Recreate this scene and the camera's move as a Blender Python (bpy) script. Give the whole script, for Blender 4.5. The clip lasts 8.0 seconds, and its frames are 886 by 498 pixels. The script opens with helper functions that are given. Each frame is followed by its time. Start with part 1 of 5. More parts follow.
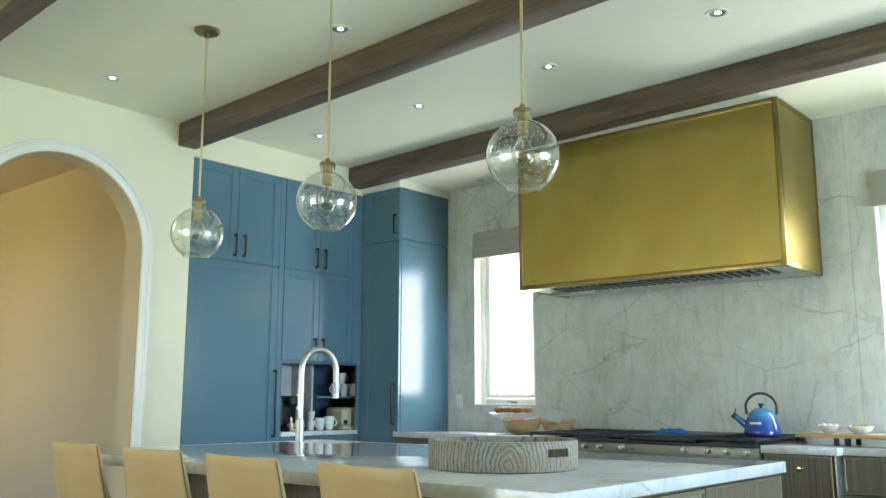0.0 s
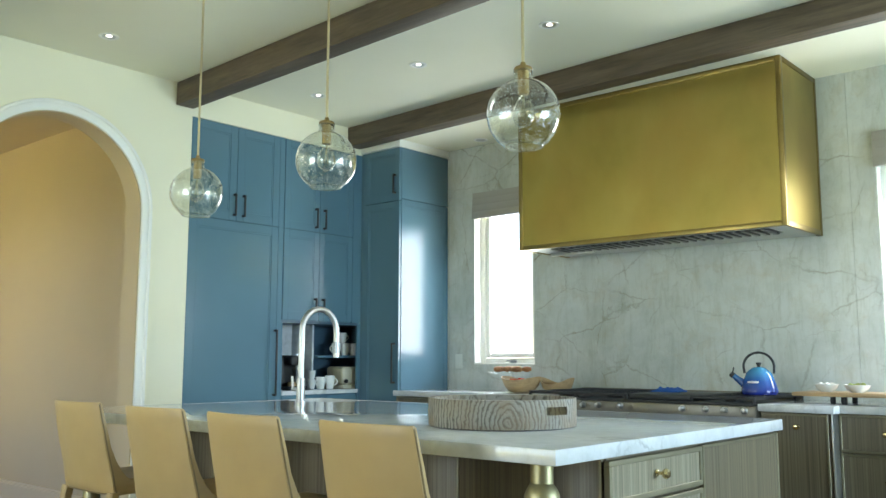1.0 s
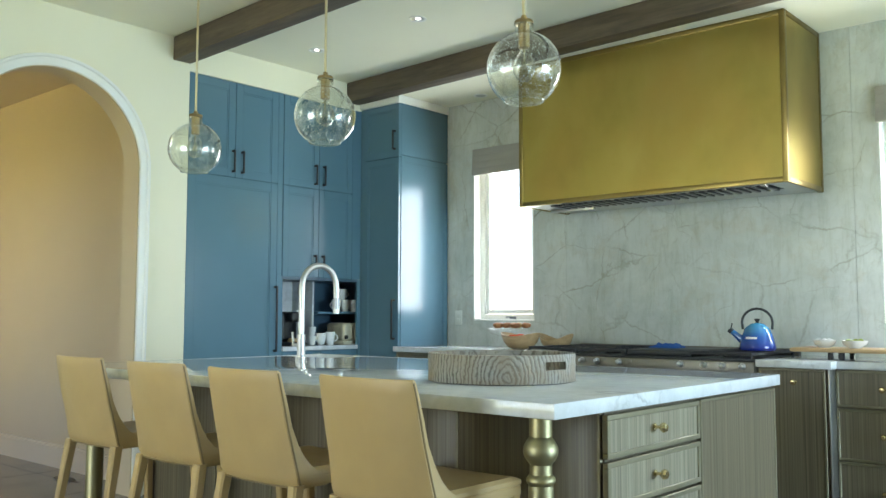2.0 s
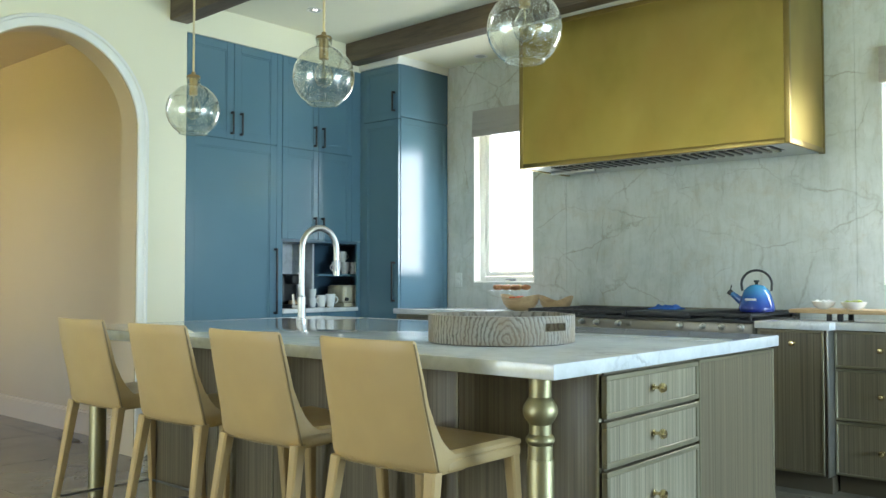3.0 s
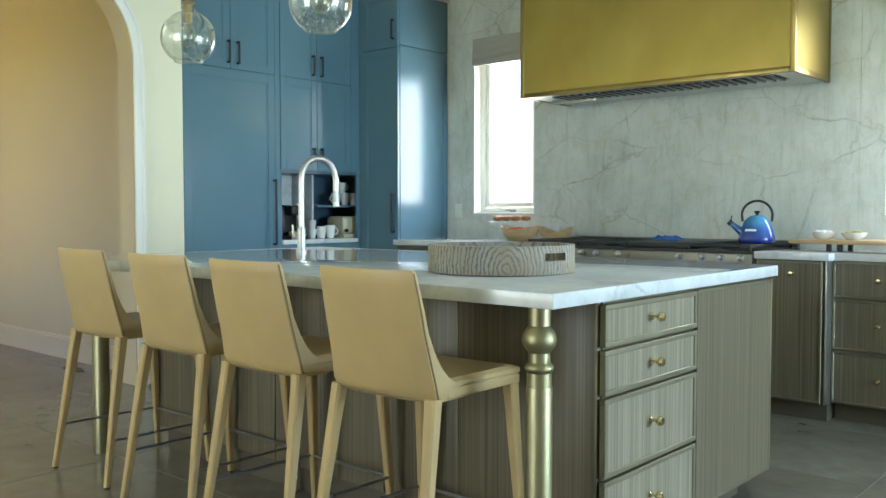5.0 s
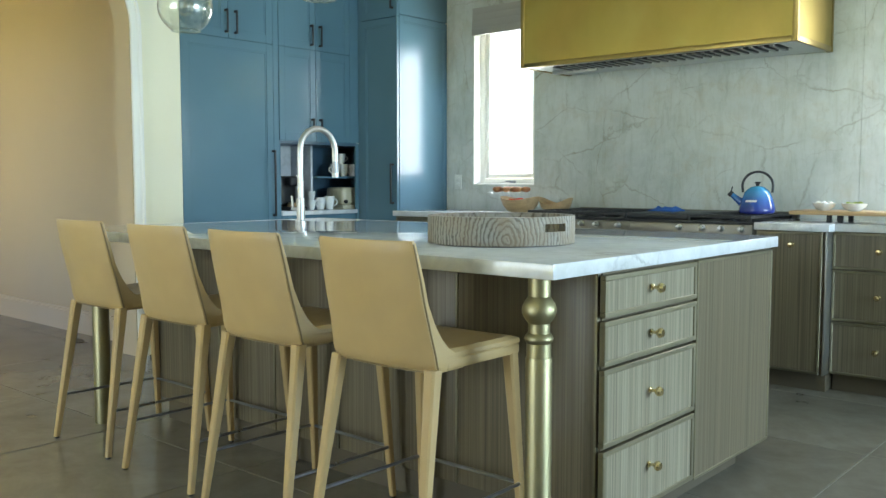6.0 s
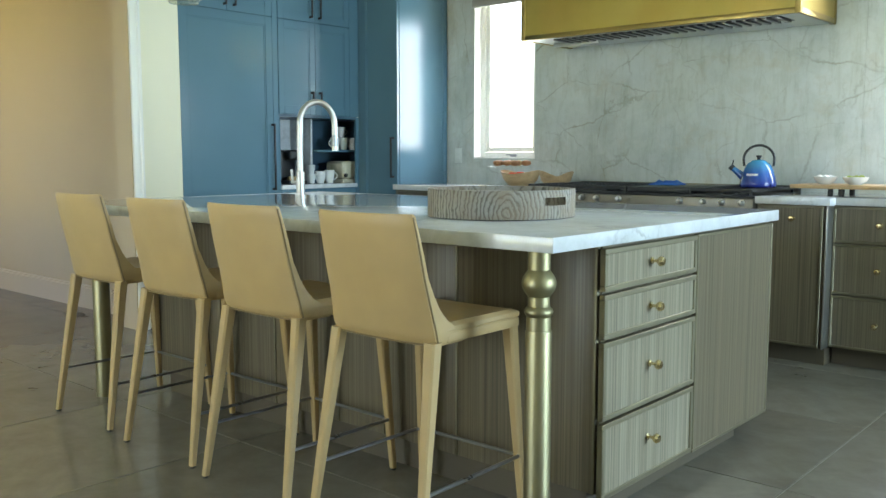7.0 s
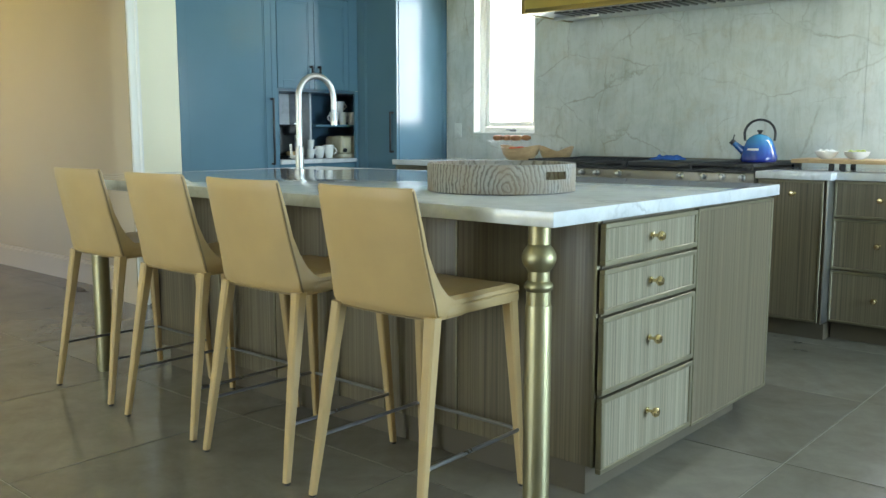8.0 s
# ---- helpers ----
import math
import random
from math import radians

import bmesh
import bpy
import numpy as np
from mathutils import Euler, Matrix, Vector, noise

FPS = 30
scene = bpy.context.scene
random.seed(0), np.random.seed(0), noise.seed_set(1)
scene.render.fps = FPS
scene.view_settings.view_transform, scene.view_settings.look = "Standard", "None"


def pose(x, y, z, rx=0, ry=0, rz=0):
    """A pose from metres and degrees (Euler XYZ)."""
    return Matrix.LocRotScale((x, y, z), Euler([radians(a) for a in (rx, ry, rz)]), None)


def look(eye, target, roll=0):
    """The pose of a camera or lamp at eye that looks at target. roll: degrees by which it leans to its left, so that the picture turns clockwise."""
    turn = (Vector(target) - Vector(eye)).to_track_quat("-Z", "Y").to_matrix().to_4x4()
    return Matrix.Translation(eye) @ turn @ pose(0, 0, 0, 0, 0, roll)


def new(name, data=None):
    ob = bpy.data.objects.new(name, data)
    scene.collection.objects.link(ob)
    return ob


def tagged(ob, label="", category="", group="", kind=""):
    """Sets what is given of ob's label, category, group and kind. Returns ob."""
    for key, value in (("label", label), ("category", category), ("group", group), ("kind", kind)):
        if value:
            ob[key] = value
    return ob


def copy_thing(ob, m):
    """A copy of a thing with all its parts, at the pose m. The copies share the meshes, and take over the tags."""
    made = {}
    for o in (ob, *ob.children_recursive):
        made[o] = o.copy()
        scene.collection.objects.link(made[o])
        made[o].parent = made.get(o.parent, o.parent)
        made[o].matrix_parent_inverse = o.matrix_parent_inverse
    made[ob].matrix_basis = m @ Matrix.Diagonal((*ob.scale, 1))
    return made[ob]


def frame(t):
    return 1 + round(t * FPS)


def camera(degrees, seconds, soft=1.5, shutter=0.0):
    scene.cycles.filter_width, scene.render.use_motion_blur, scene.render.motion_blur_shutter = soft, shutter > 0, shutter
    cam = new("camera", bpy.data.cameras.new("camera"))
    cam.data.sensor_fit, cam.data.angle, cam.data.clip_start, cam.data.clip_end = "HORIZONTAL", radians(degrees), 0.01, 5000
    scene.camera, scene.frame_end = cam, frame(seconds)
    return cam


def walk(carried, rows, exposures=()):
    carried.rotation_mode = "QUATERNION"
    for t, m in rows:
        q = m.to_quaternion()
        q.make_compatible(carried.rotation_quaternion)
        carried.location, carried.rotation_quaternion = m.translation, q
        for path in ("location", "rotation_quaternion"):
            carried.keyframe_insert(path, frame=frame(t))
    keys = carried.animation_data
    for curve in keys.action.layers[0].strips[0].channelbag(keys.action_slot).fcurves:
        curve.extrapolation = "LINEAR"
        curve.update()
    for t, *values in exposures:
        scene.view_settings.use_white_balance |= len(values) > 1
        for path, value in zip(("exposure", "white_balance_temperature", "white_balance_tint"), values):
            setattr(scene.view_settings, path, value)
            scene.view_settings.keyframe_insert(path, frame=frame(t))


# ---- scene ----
cam = camera(53.3, 8.0)
PATH = [
    (0, (0.002, -0.034, 1.164), (-1.295, 1.451, 1.498), 0.1),
    (0.5, (0.002, -0.031, 1.162), (-1.3, 1.459, 1.455), 0.1),
    (1, (0.0, -0.032, 1.16), (-1.305, 1.463, 1.406), 0.1),
    (1.5, (-0.002, -0.03, 1.157), (-1.311, 1.47, 1.355), 0.1),
    (2, (-0.004, -0.027, 1.155), (-1.315, 1.476, 1.305), 0.1),
    (3.5, (-0.009, -0.022, 1.15), (-1.323, 1.485, 1.176), 0.0),
    (4, (-0.012, -0.019, 1.148), (-1.326, 1.489, 1.134), 0.0),
    (4.5, (-0.012, -0.017, 1.146), (-1.326, 1.49, 1.093), 0.0),
    (6, (-0.019, -0.01, 1.142), (-1.329, 1.494, 0.989), 0.0),
    (6.5, (-0.021, -0.007, 1.14), (-1.329, 1.495, 0.956), 0.0),
    (7, (-0.02, -0.006, 1.139), (-1.327, 1.493, 0.928), 0.0),
    (7.5, (-0.023, -0.004, 1.137), (-1.327, 1.494, 0.899), -0.0),
    (8, (-0.025, -0.002, 1.135), (-1.327, 1.493, 0.869), 0.0),
]
walk(cam, [(t, look(e, a, tilt)) for t, e, a, tilt in PATH], exposures=[(0.0, 2.75, 6500, 9), (8.0, 2.75, 6500, 9)])

# ---- light ----
XR, YB = 3.4, -3.5                # walls behind the camera
world = bpy.data.worlds.new("sky")
scene.world = world
world.use_nodes = True
wn = world.node_tree
sky = wn.nodes.new("ShaderNodeTexSky")
sky.sky_type, sky.sun_disc = "NISHITA", False
sky.sun_elevation, sky.sun_rotation = radians(64), radians(277)
wn.links.new(sky.outputs[0], wn.nodes["Background"].inputs[0])
wn.nodes["Background"].inputs[1].default_value = 0.12

sun_data = bpy.data.lights.new("sun", "SUN")
sun_data.energy, sun_data.angle, sun_data.color = 5.0, radians(0.5), (1.0, 0.95, 0.86)
sun = new("sun", sun_data)
sun.matrix_world = look((-22, 3, 45), (0, 0, 0))


def window_lamp(x, y, z, tx, ty, tz, w, h, watts, colour):
    """Area lamp in one opening, in place of the light from outside it."""
    d = bpy.data.lights.new("window_light", "AREA")
    d.shape, d.size, d.size_y, d.energy, d.color = "RECTANGLE", w, h, watts, colour
    o = new("window_light", d)
    o.matrix_world = look((x, y, z), (tx, ty, tz))
    return o


window_lamp(XR + 0.17, 3.9, 1.3, 0.0, 3.9, 0.1, 2.6, 1.9, 50, (0.57, 0.80, 1.0))
window_lamp(-3.1, YB - 0.17, 1.45, -3.1, 0.0, -0.3, 2.1, 2.2, 18, (0.78, 0.91, 1.0))
# warm fill added to brighten the hall, behind an invented opening
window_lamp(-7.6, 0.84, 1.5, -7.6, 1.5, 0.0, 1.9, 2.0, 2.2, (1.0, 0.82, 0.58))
window_lamp(-4.24, 5.74, 1.72, -4.24, 0.0, 1.72, 0.5, 1.1, 4, (0.90, 0.96, 1.0))
window_lamp(-1.155, 5.74, 1.72, -1.155, 3.0, 0.9, 0.5, 1.1, 5.5, (0.90, 0.96, 1.0))

# ---- materials ----


def nodes_of(name):
    m = bpy.data.materials.new(name)
    m.use_nodes = True
    t = m.node_tree
    return m, t, t.nodes["Principled BSDF"]


def node(t, kind, **kw):
    n = t.nodes.new(kind)
    for k, v in kw.items():
        n.inputs[k.replace("_", " ")].default_value = v
    return n


def coords(t, scale=(1, 1, 1), rot=(0, 0, 0)):
    c = t.nodes.new("ShaderNodeTexCoord")
    m = t.nodes.new("ShaderNodeMapping")
    m.inputs["Scale"].default_value = scale
    m.inputs["Rotation"].default_value = [radians(a) for a in rot]
    t.links.new(c.outputs["Object"], m.inputs[0])
    return m.outputs[0]


def ramp(t, fac, stops):
    r = t.nodes.new("ShaderNodeValToRGB")
    while len(r.color_ramp.elements) < len(stops):
        r.color_ramp.elements.new(0.5)
    for e, (p, c) in zip(r.color_ramp.elements, stops):
        e.position, e.color = p, (*c, 1) if len(c) == 3 else c
    t.links.new(fac, r.inputs[0])
    return r.outputs[0]


def mixc(t, fac, a, b, mode="MIX"):
    m = t.nodes.new("ShaderNodeMix")
    m.data_type, m.blend_type = "RGBA", mode
    for i, v in ((0, fac), (6, a), (7, b)):
        if isinstance(v, (int, float)):
            m.inputs[i].default_value = v
        elif isinstance(v, tuple):
            m.inputs[i].default_value = (*v, 1)
        else:
            t.links.new(v, m.inputs[i])
    return m.outputs[2]


def bump(t, bsdf, height, strength=0.1, distance=0.01):
    b = t.nodes.new("ShaderNodeBump")
    b.inputs["Strength"].default_value, b.inputs["Distance"].default_value = strength, distance
    t.links.new(height, b.inputs["Height"])
    t.links.new(b.outputs[0], bsdf.inputs["Normal"])


def noise_of(t, vec, scale, detail=4, rough=0.55, distort=0.0):
    n = node(t, "ShaderNodeTexNoise", Scale=scale, Detail=detail, Roughness=rough, Distortion=distort)
    t.links.new(vec, n.inputs["Vector"])
    return n.outputs["Fac"]


def painted(name, colour, rough=0.5, var=0.05, grain=60, strength=0.03, coat=0.0):
    """Paint, plaster, plastic: one colour, faintly uneven, with a fine orange peel."""
    m, t, b = nodes_of(name)
    v = coords(t)
    big = noise_of(t, v, 1.3, 3)
    dark = tuple(c * (1 - var) for c in colour)
    light = tuple(min(1, c * (1 + var)) for c in colour)
    t.links.new(ramp(t, big, [(0.3, dark), (0.7, light)]), b.inputs["Base Color"])
    fine = noise_of(t, v, grain, 3)
    t.links.new(ramp(t, noise_of(t, v, 5, 4), [(0.2, (rough - 0.05,) * 3), (0.8, (rough + 0.05,) * 3)]), b.inputs["Roughness"])
    bump(t, b, fine, strength, 0.002)
    b.inputs["Coat Weight"].default_value = coat
    return m


def metal(name, colour, rough=0.3, scale=(1, 1, 1), patina=0.25, strength=0.006):
    m, t, b = nodes_of(name)
    v = coords(t, scale)
    cloud = noise_of(t, v, 3.0, 5, 0.6)
    t.links.new(ramp(t, cloud, [(0.25, tuple(c * (1 - patina) for c in colour)), (0.75, colour)]), b.inputs["Base Color"])
    b.inputs["Metallic"].default_value = 1.0
    t.links.new(ramp(t, noise_of(t, v, 7, 4), [(0.2, (rough * 0.8,) * 3), (0.8, (rough * 1.25,) * 3)]), b.inputs["Roughness"])
    bump(t, b, noise_of(t, v, 90, 2), strength, 0.001)
    return m


def wood(name, dark, light, axis="x", rough=0.5, fineness=1.0, strength=0.15, each=False):
    """Wood with the grain along one axis."""
    m, t, b = nodes_of(name)
    s = {"x": (0.6, 9, 9), "y": (9, 0.6, 9), "z": (9, 9, 0.6)}[axis]
    v = coords(t, tuple(a * fineness for a in s))
    g1 = noise_of(t, v, 2.2, 6, 0.62, 0.6)
    g2 = noise_of(t, v, 13, 4, 0.6)
    col = ramp(t, g1, [(0.25, dark), (0.5, tuple((a + c) / 2 for a, c in zip(dark, light))), (0.78, light)])
    col = mixc(t, 0.5, col, ramp(t, g2, [(0.3, (0.55, 0.55, 0.55)), (0.6, (1, 1, 1))]), "MULTIPLY")
    if each:
        info = t.nodes.new("ShaderNodeObjectInfo")
        col = mixc(t, 0.35, col, ramp(t, info.outputs["Random"], [(0, (0.7, 0.7, 0.7)), (1, (1, 1, 1))]), "MULTIPLY")
    t.links.new(col, b.inputs["Base Color"])
    b.inputs["Roughness"].default_value = rough
    bump(t, b, g2, strength, 0.002)
    return m


def marble(name, base, vein, warm, rough=0.15, scale=1.0, amount=0.6, vein_rot=(20, 30, 40), strong=0.5, each=False):
    m, t, b = nodes_of(name)
    v = coords(t, (scale,) * 3, vein_rot)
    warp = node(t, "ShaderNodeTexNoise", Scale=1.6, Detail=6, Roughness=0.6)
    t.links.new(v, warp.inputs["Vector"])
    vv = mixc(t, 0.35, v, warp.outputs["Color"], "ADD")
    cloud = noise_of(t, v, 1.8, 7, 0.65, 0.8)
    col = mixc(t, ramp(t, cloud, [(0.38, (0, 0, 0)), (0.72, (1, 1, 1))]), base, warm)
    mott = noise_of(t, v, 9, 6, 0.7, 0.5)
    col = mixc(t, amount, col, ramp(t, mott, [(0.25, (0.80, 0.81, 0.78)), (0.6, (1, 1, 1))]), "MULTIPLY")
    for sc, wd, st in ((0.9, 0.022, strong), (2.1, 0.028, strong * 0.55)):
        n = noise_of(t, vv, sc, 5, 0.55, 0.3)
        line = ramp(t, n, [(0.5 - wd, (0, 0, 0)), (0.5, (1, 1, 1)), (0.5 + wd * 0.6, (0, 0, 0))])
        patch = ramp(t, noise_of(t, v, 1.1, 2), [(0.42, (0, 0, 0)), (0.62, (st, st, st))])
        col = mixc(t, mixc(t, 1.0, line, patch, "MULTIPLY"), col, vein)
    if each:
        info = t.nodes.new("ShaderNodeObjectInfo")
        col = mixc(t, 0.6, col, ramp(t, info.outputs["Random"], [(0, (0.72, 0.71, 0.69)), (1, (1, 1, 1))]), "MULTIPLY")
    t.links.new(col, b.inputs["Base Color"])
    if isinstance(rough, tuple):
        t.links.new(ramp(t, noise_of(t, v, 3.0, 5, 0.6), [(0.3, (rough[0],) * 3), (0.7, (rough[1],) * 3)]), b.inputs["Roughness"])
    else:
        b.inputs["Roughness"].default_value = rough
    bump(t, b, mott, 0.02, 0.002)
    return m


def wall_stone():
    """Pale green-grey quartzite: cloudy, with upright scratchy streaks, rusty blotches and thin broken cracks."""
    m, t, b = nodes_of("wall_stone")
    v = coords(t)
    warp = node(t, "ShaderNodeTexNoise", Scale=1.7, Detail=8.0, Roughness=0.68)
    t.links.new(v, warp.inputs["Vector"])
    vv = mixc(t, 0.42, v, warp.outputs["Color"], "ADD")
    col = ramp(t, noise_of(t, vv, 2.4, 7, 0.68), [(0.3, (0.43, 0.452, 0.415)), (0.5, (0.54, 0.562, 0.525)), (0.72, (0.625, 0.645, 0.615))])
    streak = noise_of(t, coords(t, (26, 26, 4.2), (0, 9, 0)), 1.0, 7, 0.72, 0.5)
    col = mixc(t, 0.6, col, ramp(t, streak, [(0.30, (0.74, 0.73, 0.66)), (0.52, (1, 1, 1))]), "MULTIPLY")
    rust = ramp(t, noise_of(t, vv, 4.5, 8, 0.74), [(0.52, (0, 0, 0)), (0.74, (0.5, 0.5, 0.5))])
    col = mixc(t, rust, col, (0.44, 0.37, 0.24))
    calm = mixc(t, 0.22, v, warp.outputs["Color"], "ADD")
    for sc, wd, st, sq in ((0.95, 0.010, 0.85, (1.0, 1.0, 1.5)), (2.3, 0.013, 0.5, (1.0, 1.0, 1.0)), (5.5, 0.02, 0.22, (1.0, 1.0, 0.6))):
        mp = t.nodes.new("ShaderNodeMapping")
        mp.inputs["Scale"].default_value = sq
        t.links.new(calm, mp.inputs[0])
        vor = node(t, "ShaderNodeTexVoronoi", Scale=sc)
        vor.feature = "DISTANCE_TO_EDGE"
        t.links.new(mp.outputs[0], vor.inputs["Vector"])
        line = ramp(t, vor.outputs["Distance"], [(0.0, (1, 1, 1)), (wd, (0, 0, 0))])
        patch = ramp(t, noise_of(t, v, sc * 1.7, 4), [(0.43, (0, 0, 0)), (0.62, (st, st, st))])
        col = mixc(t, mixc(t, 1.0, line, patch, "MULTIPLY"), col, (0.25, 0.22, 0.155))
    t.links.new(col, b.inputs["Base Color"])
    b.inputs["Roughness"].default_value = 0.24
    bump(t, b, streak, 0.03, 0.002)
    return m


def hood_brass():
    """Brass aged by hand: smoky bands of olive and reddish brown."""
    m, t, b = nodes_of("aged_brass")
    v = coords(t, (1.0, 1.0, 0.7))
    c1 = noise_of(t, v, 2.4, 4, 0.5, 0.2)
    col = ramp(t, c1, [(0.3, (0.30, 0.24, 0.07)), (0.5, (0.385, 0.30, 0.088)), (0.7, (0.43, 0.335, 0.105))])
    red = ramp(t, noise_of(t, v, 2.6, 3, 0.5), [(0.40, (0, 0, 0)), (0.8, (0.7, 0.7, 0.7))])
    col = mixc(t, red, col, (0.42, 0.275, 0.085))
    t.links.new(col, b.inputs["Base Color"])
    b.inputs["Metallic"].default_value = 1.0
    t.links.new(ramp(t, noise_of(t, v, 2.0, 2), [(0.2, (0.34,) * 3), (0.8, (0.42,) * 3)]), b.inputs["Roughness"])
    return m


def leather(name, colour):
    m, t, b = nodes_of(name)
    v = coords(t)
    big = noise_of(t, v, 5, 4)
    t.links.new(ramp(t, big, [(0.25, tuple(c * 0.86 for c in colour)), (0.75, colour)]), b.inputs["Base Color"])
    t.links.new(ramp(t, noise_of(t, v, 8, 3), [(0.2, (0.34,) * 3), (0.8, (0.48,) * 3)]), b.inputs["Roughness"])
    vor = node(t, "ShaderNodeTexVoronoi", Scale=420.0)
    t.links.new(v, vor.inputs["Vector"])
    bump(t, b, mixc(t, 0.35, vor.outputs["Distance"], noise_of(t, v, 14, 4), "ADD"), 0.10, 0.003)
    return m


def glass(name, tint=(1, 1, 1), seeded=False, gloss=1.0):
    """Thin clear glass: what lies behind shows through, with a mirror gloss that grows towards the edge."""
    m, t, b = nodes_of(name)
    clear = node(t, "ShaderNodeBsdfTransparent", Color=(*tint, 1))
    shine = node(t, "ShaderNodeBsdfGlossy", Color=(1, 1, 1, 1), Roughness=0.03)
    fres = node(t, "ShaderNodeLayerWeight", Blend=0.5)
    power = t.nodes.new("ShaderNodeMath")
    power.operation = "POWER"
    power.inputs[1].default_value = 3.2
    t.links.new(fres.outputs["Facing"], power.inputs[0])
    mul = t.nodes.new("ShaderNodeMath")
    mul.operation, mul.use_clamp = "MULTIPLY_ADD", True
    mul.inputs[1].default_value, mul.inputs[2].default_value = 0.5 * gloss, 0.045 * gloss
    t.links.new(power.outputs[0], mul.inputs[0])
    mix = t.nodes.new("ShaderNodeMixShader")
    t.links.new(mul.outputs[0], mix.inputs[0])
    t.links.new(clear.outputs[0], mix.inputs[1])
    t.links.new(shine.outputs[0], mix.inputs[2])
    t.links.new(mix.outputs[0], t.nodes["Material Output"].inputs[0])
    if seeded:
        v = coords(t)
        vor = node(t, "ShaderNodeTexVoronoi", Scale=70.0, Randomness=1.0)
        t.links.new(v, vor.inputs["Vector"])
        dots = ramp(t, vor.outputs["Distance"], [(0.0, (1, 1, 1)), (0.2, (0, 0, 0))])
        bp = node(t, "ShaderNodeBump", Strength=0.5, Distance=0.004)
        t.links.new(mixc(t, 0.5, dots, noise_of(t, v, 14, 3), "ADD"), bp.inputs["Height"])
        t.links.new(bp.outputs[0], shine.inputs["Normal"])
        t.links.new(bp.outputs[0], fres.inputs["Normal"])
    return m


def zebrano(name, dark, light, axis="z", rough=0.42):
    """Straight-grained veneer with narrow dark lines, as in quarter-cut striped wood."""
    m, t, b = nodes_of(name)
    s = [120.0, 120.0, 120.0]
    s["xyz".index(axis)] = 0.7
    v = coords(t, tuple(s))
    lines = noise_of(t, v, 1.0, 3, 0.7)
    s2 = [16.0, 16.0, 16.0]
    s2["xyz".index(axis)] = 0.35
    broad = noise_of(t, coords(t, tuple(s2)), 1.0, 3, 0.6)
    col = ramp(t, lines, [(0.30, dark), (0.5, tuple((a * 0.42 + c * 0.58) for a, c in zip(dark, light))), (0.66, light)])
    col = mixc(t, 0.35, col, ramp(t, broad, [(0.3, (0.66, 0.64, 0.6)), (0.7, (1, 1, 1))]), "MULTIPLY")
    info = t.nodes.new("ShaderNodeObjectInfo")
    col = mixc(t, 0.25, col, ramp(t, info.outputs["Random"], [(0, (0.75, 0.74, 0.72)), (1, (1, 1, 1))]), "MULTIPLY")
    t.links.new(col, b.inputs["Base Color"])
    b.inputs["Roughness"].default_value = rough
    bump(t, b, lines, 0.12, 0.002)
    return m


WALL = painted("wall_paint", (0.83, 0.79, 0.61), 0.6, 0.02, 120, 0.05)
CEIL = painted("ceiling_paint", (0.83, 0.81, 0.66), 0.7, 0.02, 120, 0.05)
TRIM = painted("trim_paint", (0.82, 0.81, 0.76), 0.35, 0.02)
BLUE = painted("blue_cabinet_paint", (0.103, 0.194, 0.255), 0.19, 0.05, 140, 0.03)
# darker, rougher blue on the nook's ceiling, inner wall and part of its back
BLUE_DARK = painted("dark_blue_paint", (0.05, 0.10, 0.15), 0.4, 0.05)
BEAM = wood("beam_wood", (0.05, 0.036, 0.025), (0.175, 0.128, 0.085), "x", 0.6, 1.0, 0.3)
STONE = wall_stone()
SLAB = marble("white_quartzite", (0.72, 0.73, 0.755), (0.35, 0.35, 0.36), (0.59, 0.60, 0.625), 0.05, 2.4, 0.6, (10, 50, 70), 0.55)
BRASS_HOOD = hood_brass()
BRASS_EDGE = metal("dark_brass", (0.30, 0.22, 0.08), 0.36)
BRASS = metal("satin_brass", (0.36, 0.32, 0.19), 0.44, (1, 1, 1), 0.15)
BRASS_TRIM = metal("brass_trim", (0.29, 0.26, 0.18), 0.5)
ROD = metal("pale_brass", (0.78, 0.68, 0.44), 0.32, (1, 1, 1), 0.1)
KNOB = metal("polished_brass", (0.80, 0.66, 0.38), 0.14, (1, 1, 1), 0.1)
STEEL = metal("brushed_steel", (0.58, 0.58, 0.57), 0.36, (1, 1, 1), 0.06, 0.004)
RANGE_STEEL = metal("dull_range_steel", (0.19, 0.175, 0.145), 0.38, (1, 1, 1), 0.1, 0.004)
BAFFLE = metal("baffle_steel", (0.16, 0.16, 0.155), 0.3)
DARKSTEEL = metal("dark_steel", (0.36, 0.37, 0.40), 0.3)
SOCKET = metal("warm_brass", (0.50, 0.36, 0.17), 0.3)
BLACK = painted("black_iron", (0.012, 0.012, 0.013), 0.45, 0.1)
ZEB = zebrano("striped_veneer", (0.084, 0.066, 0.040), (0.205, 0.166, 0.105), "z", 0.42)
# same veneer lightened: the brighter light on the island drawers, as colour
ZEB_LIT = zebrano("lit_striped_veneer", (0.140, 0.120, 0.082), (0.40, 0.355, 0.265), "z", 0.30)
LEATHER = leather("tan_leather", (0.51, 0.355, 0.165))
SEAM = leather("seam_leather", (0.24, 0.165, 0.075))
GLASS = glass("clear_glass")
BULB = glass("bulb_glass", (0.95, 0.95, 0.93), False, 2.6)
SEEDED = glass("seeded_glass", (0.89, 0.91, 0.87), True, 2.4)
FABRIC = painted("shade_linen", (0.36, 0.34, 0.31), 0.9, 0.06, 300, 0.3)
WHITE = painted("white_ceramic", (0.80, 0.80, 0.78), 0.15, 0.02)
PLASTIC = painted("white_plastic", (0.58, 0.60, 0.55), 0.35, 0.02)
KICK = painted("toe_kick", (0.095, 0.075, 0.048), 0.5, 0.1)
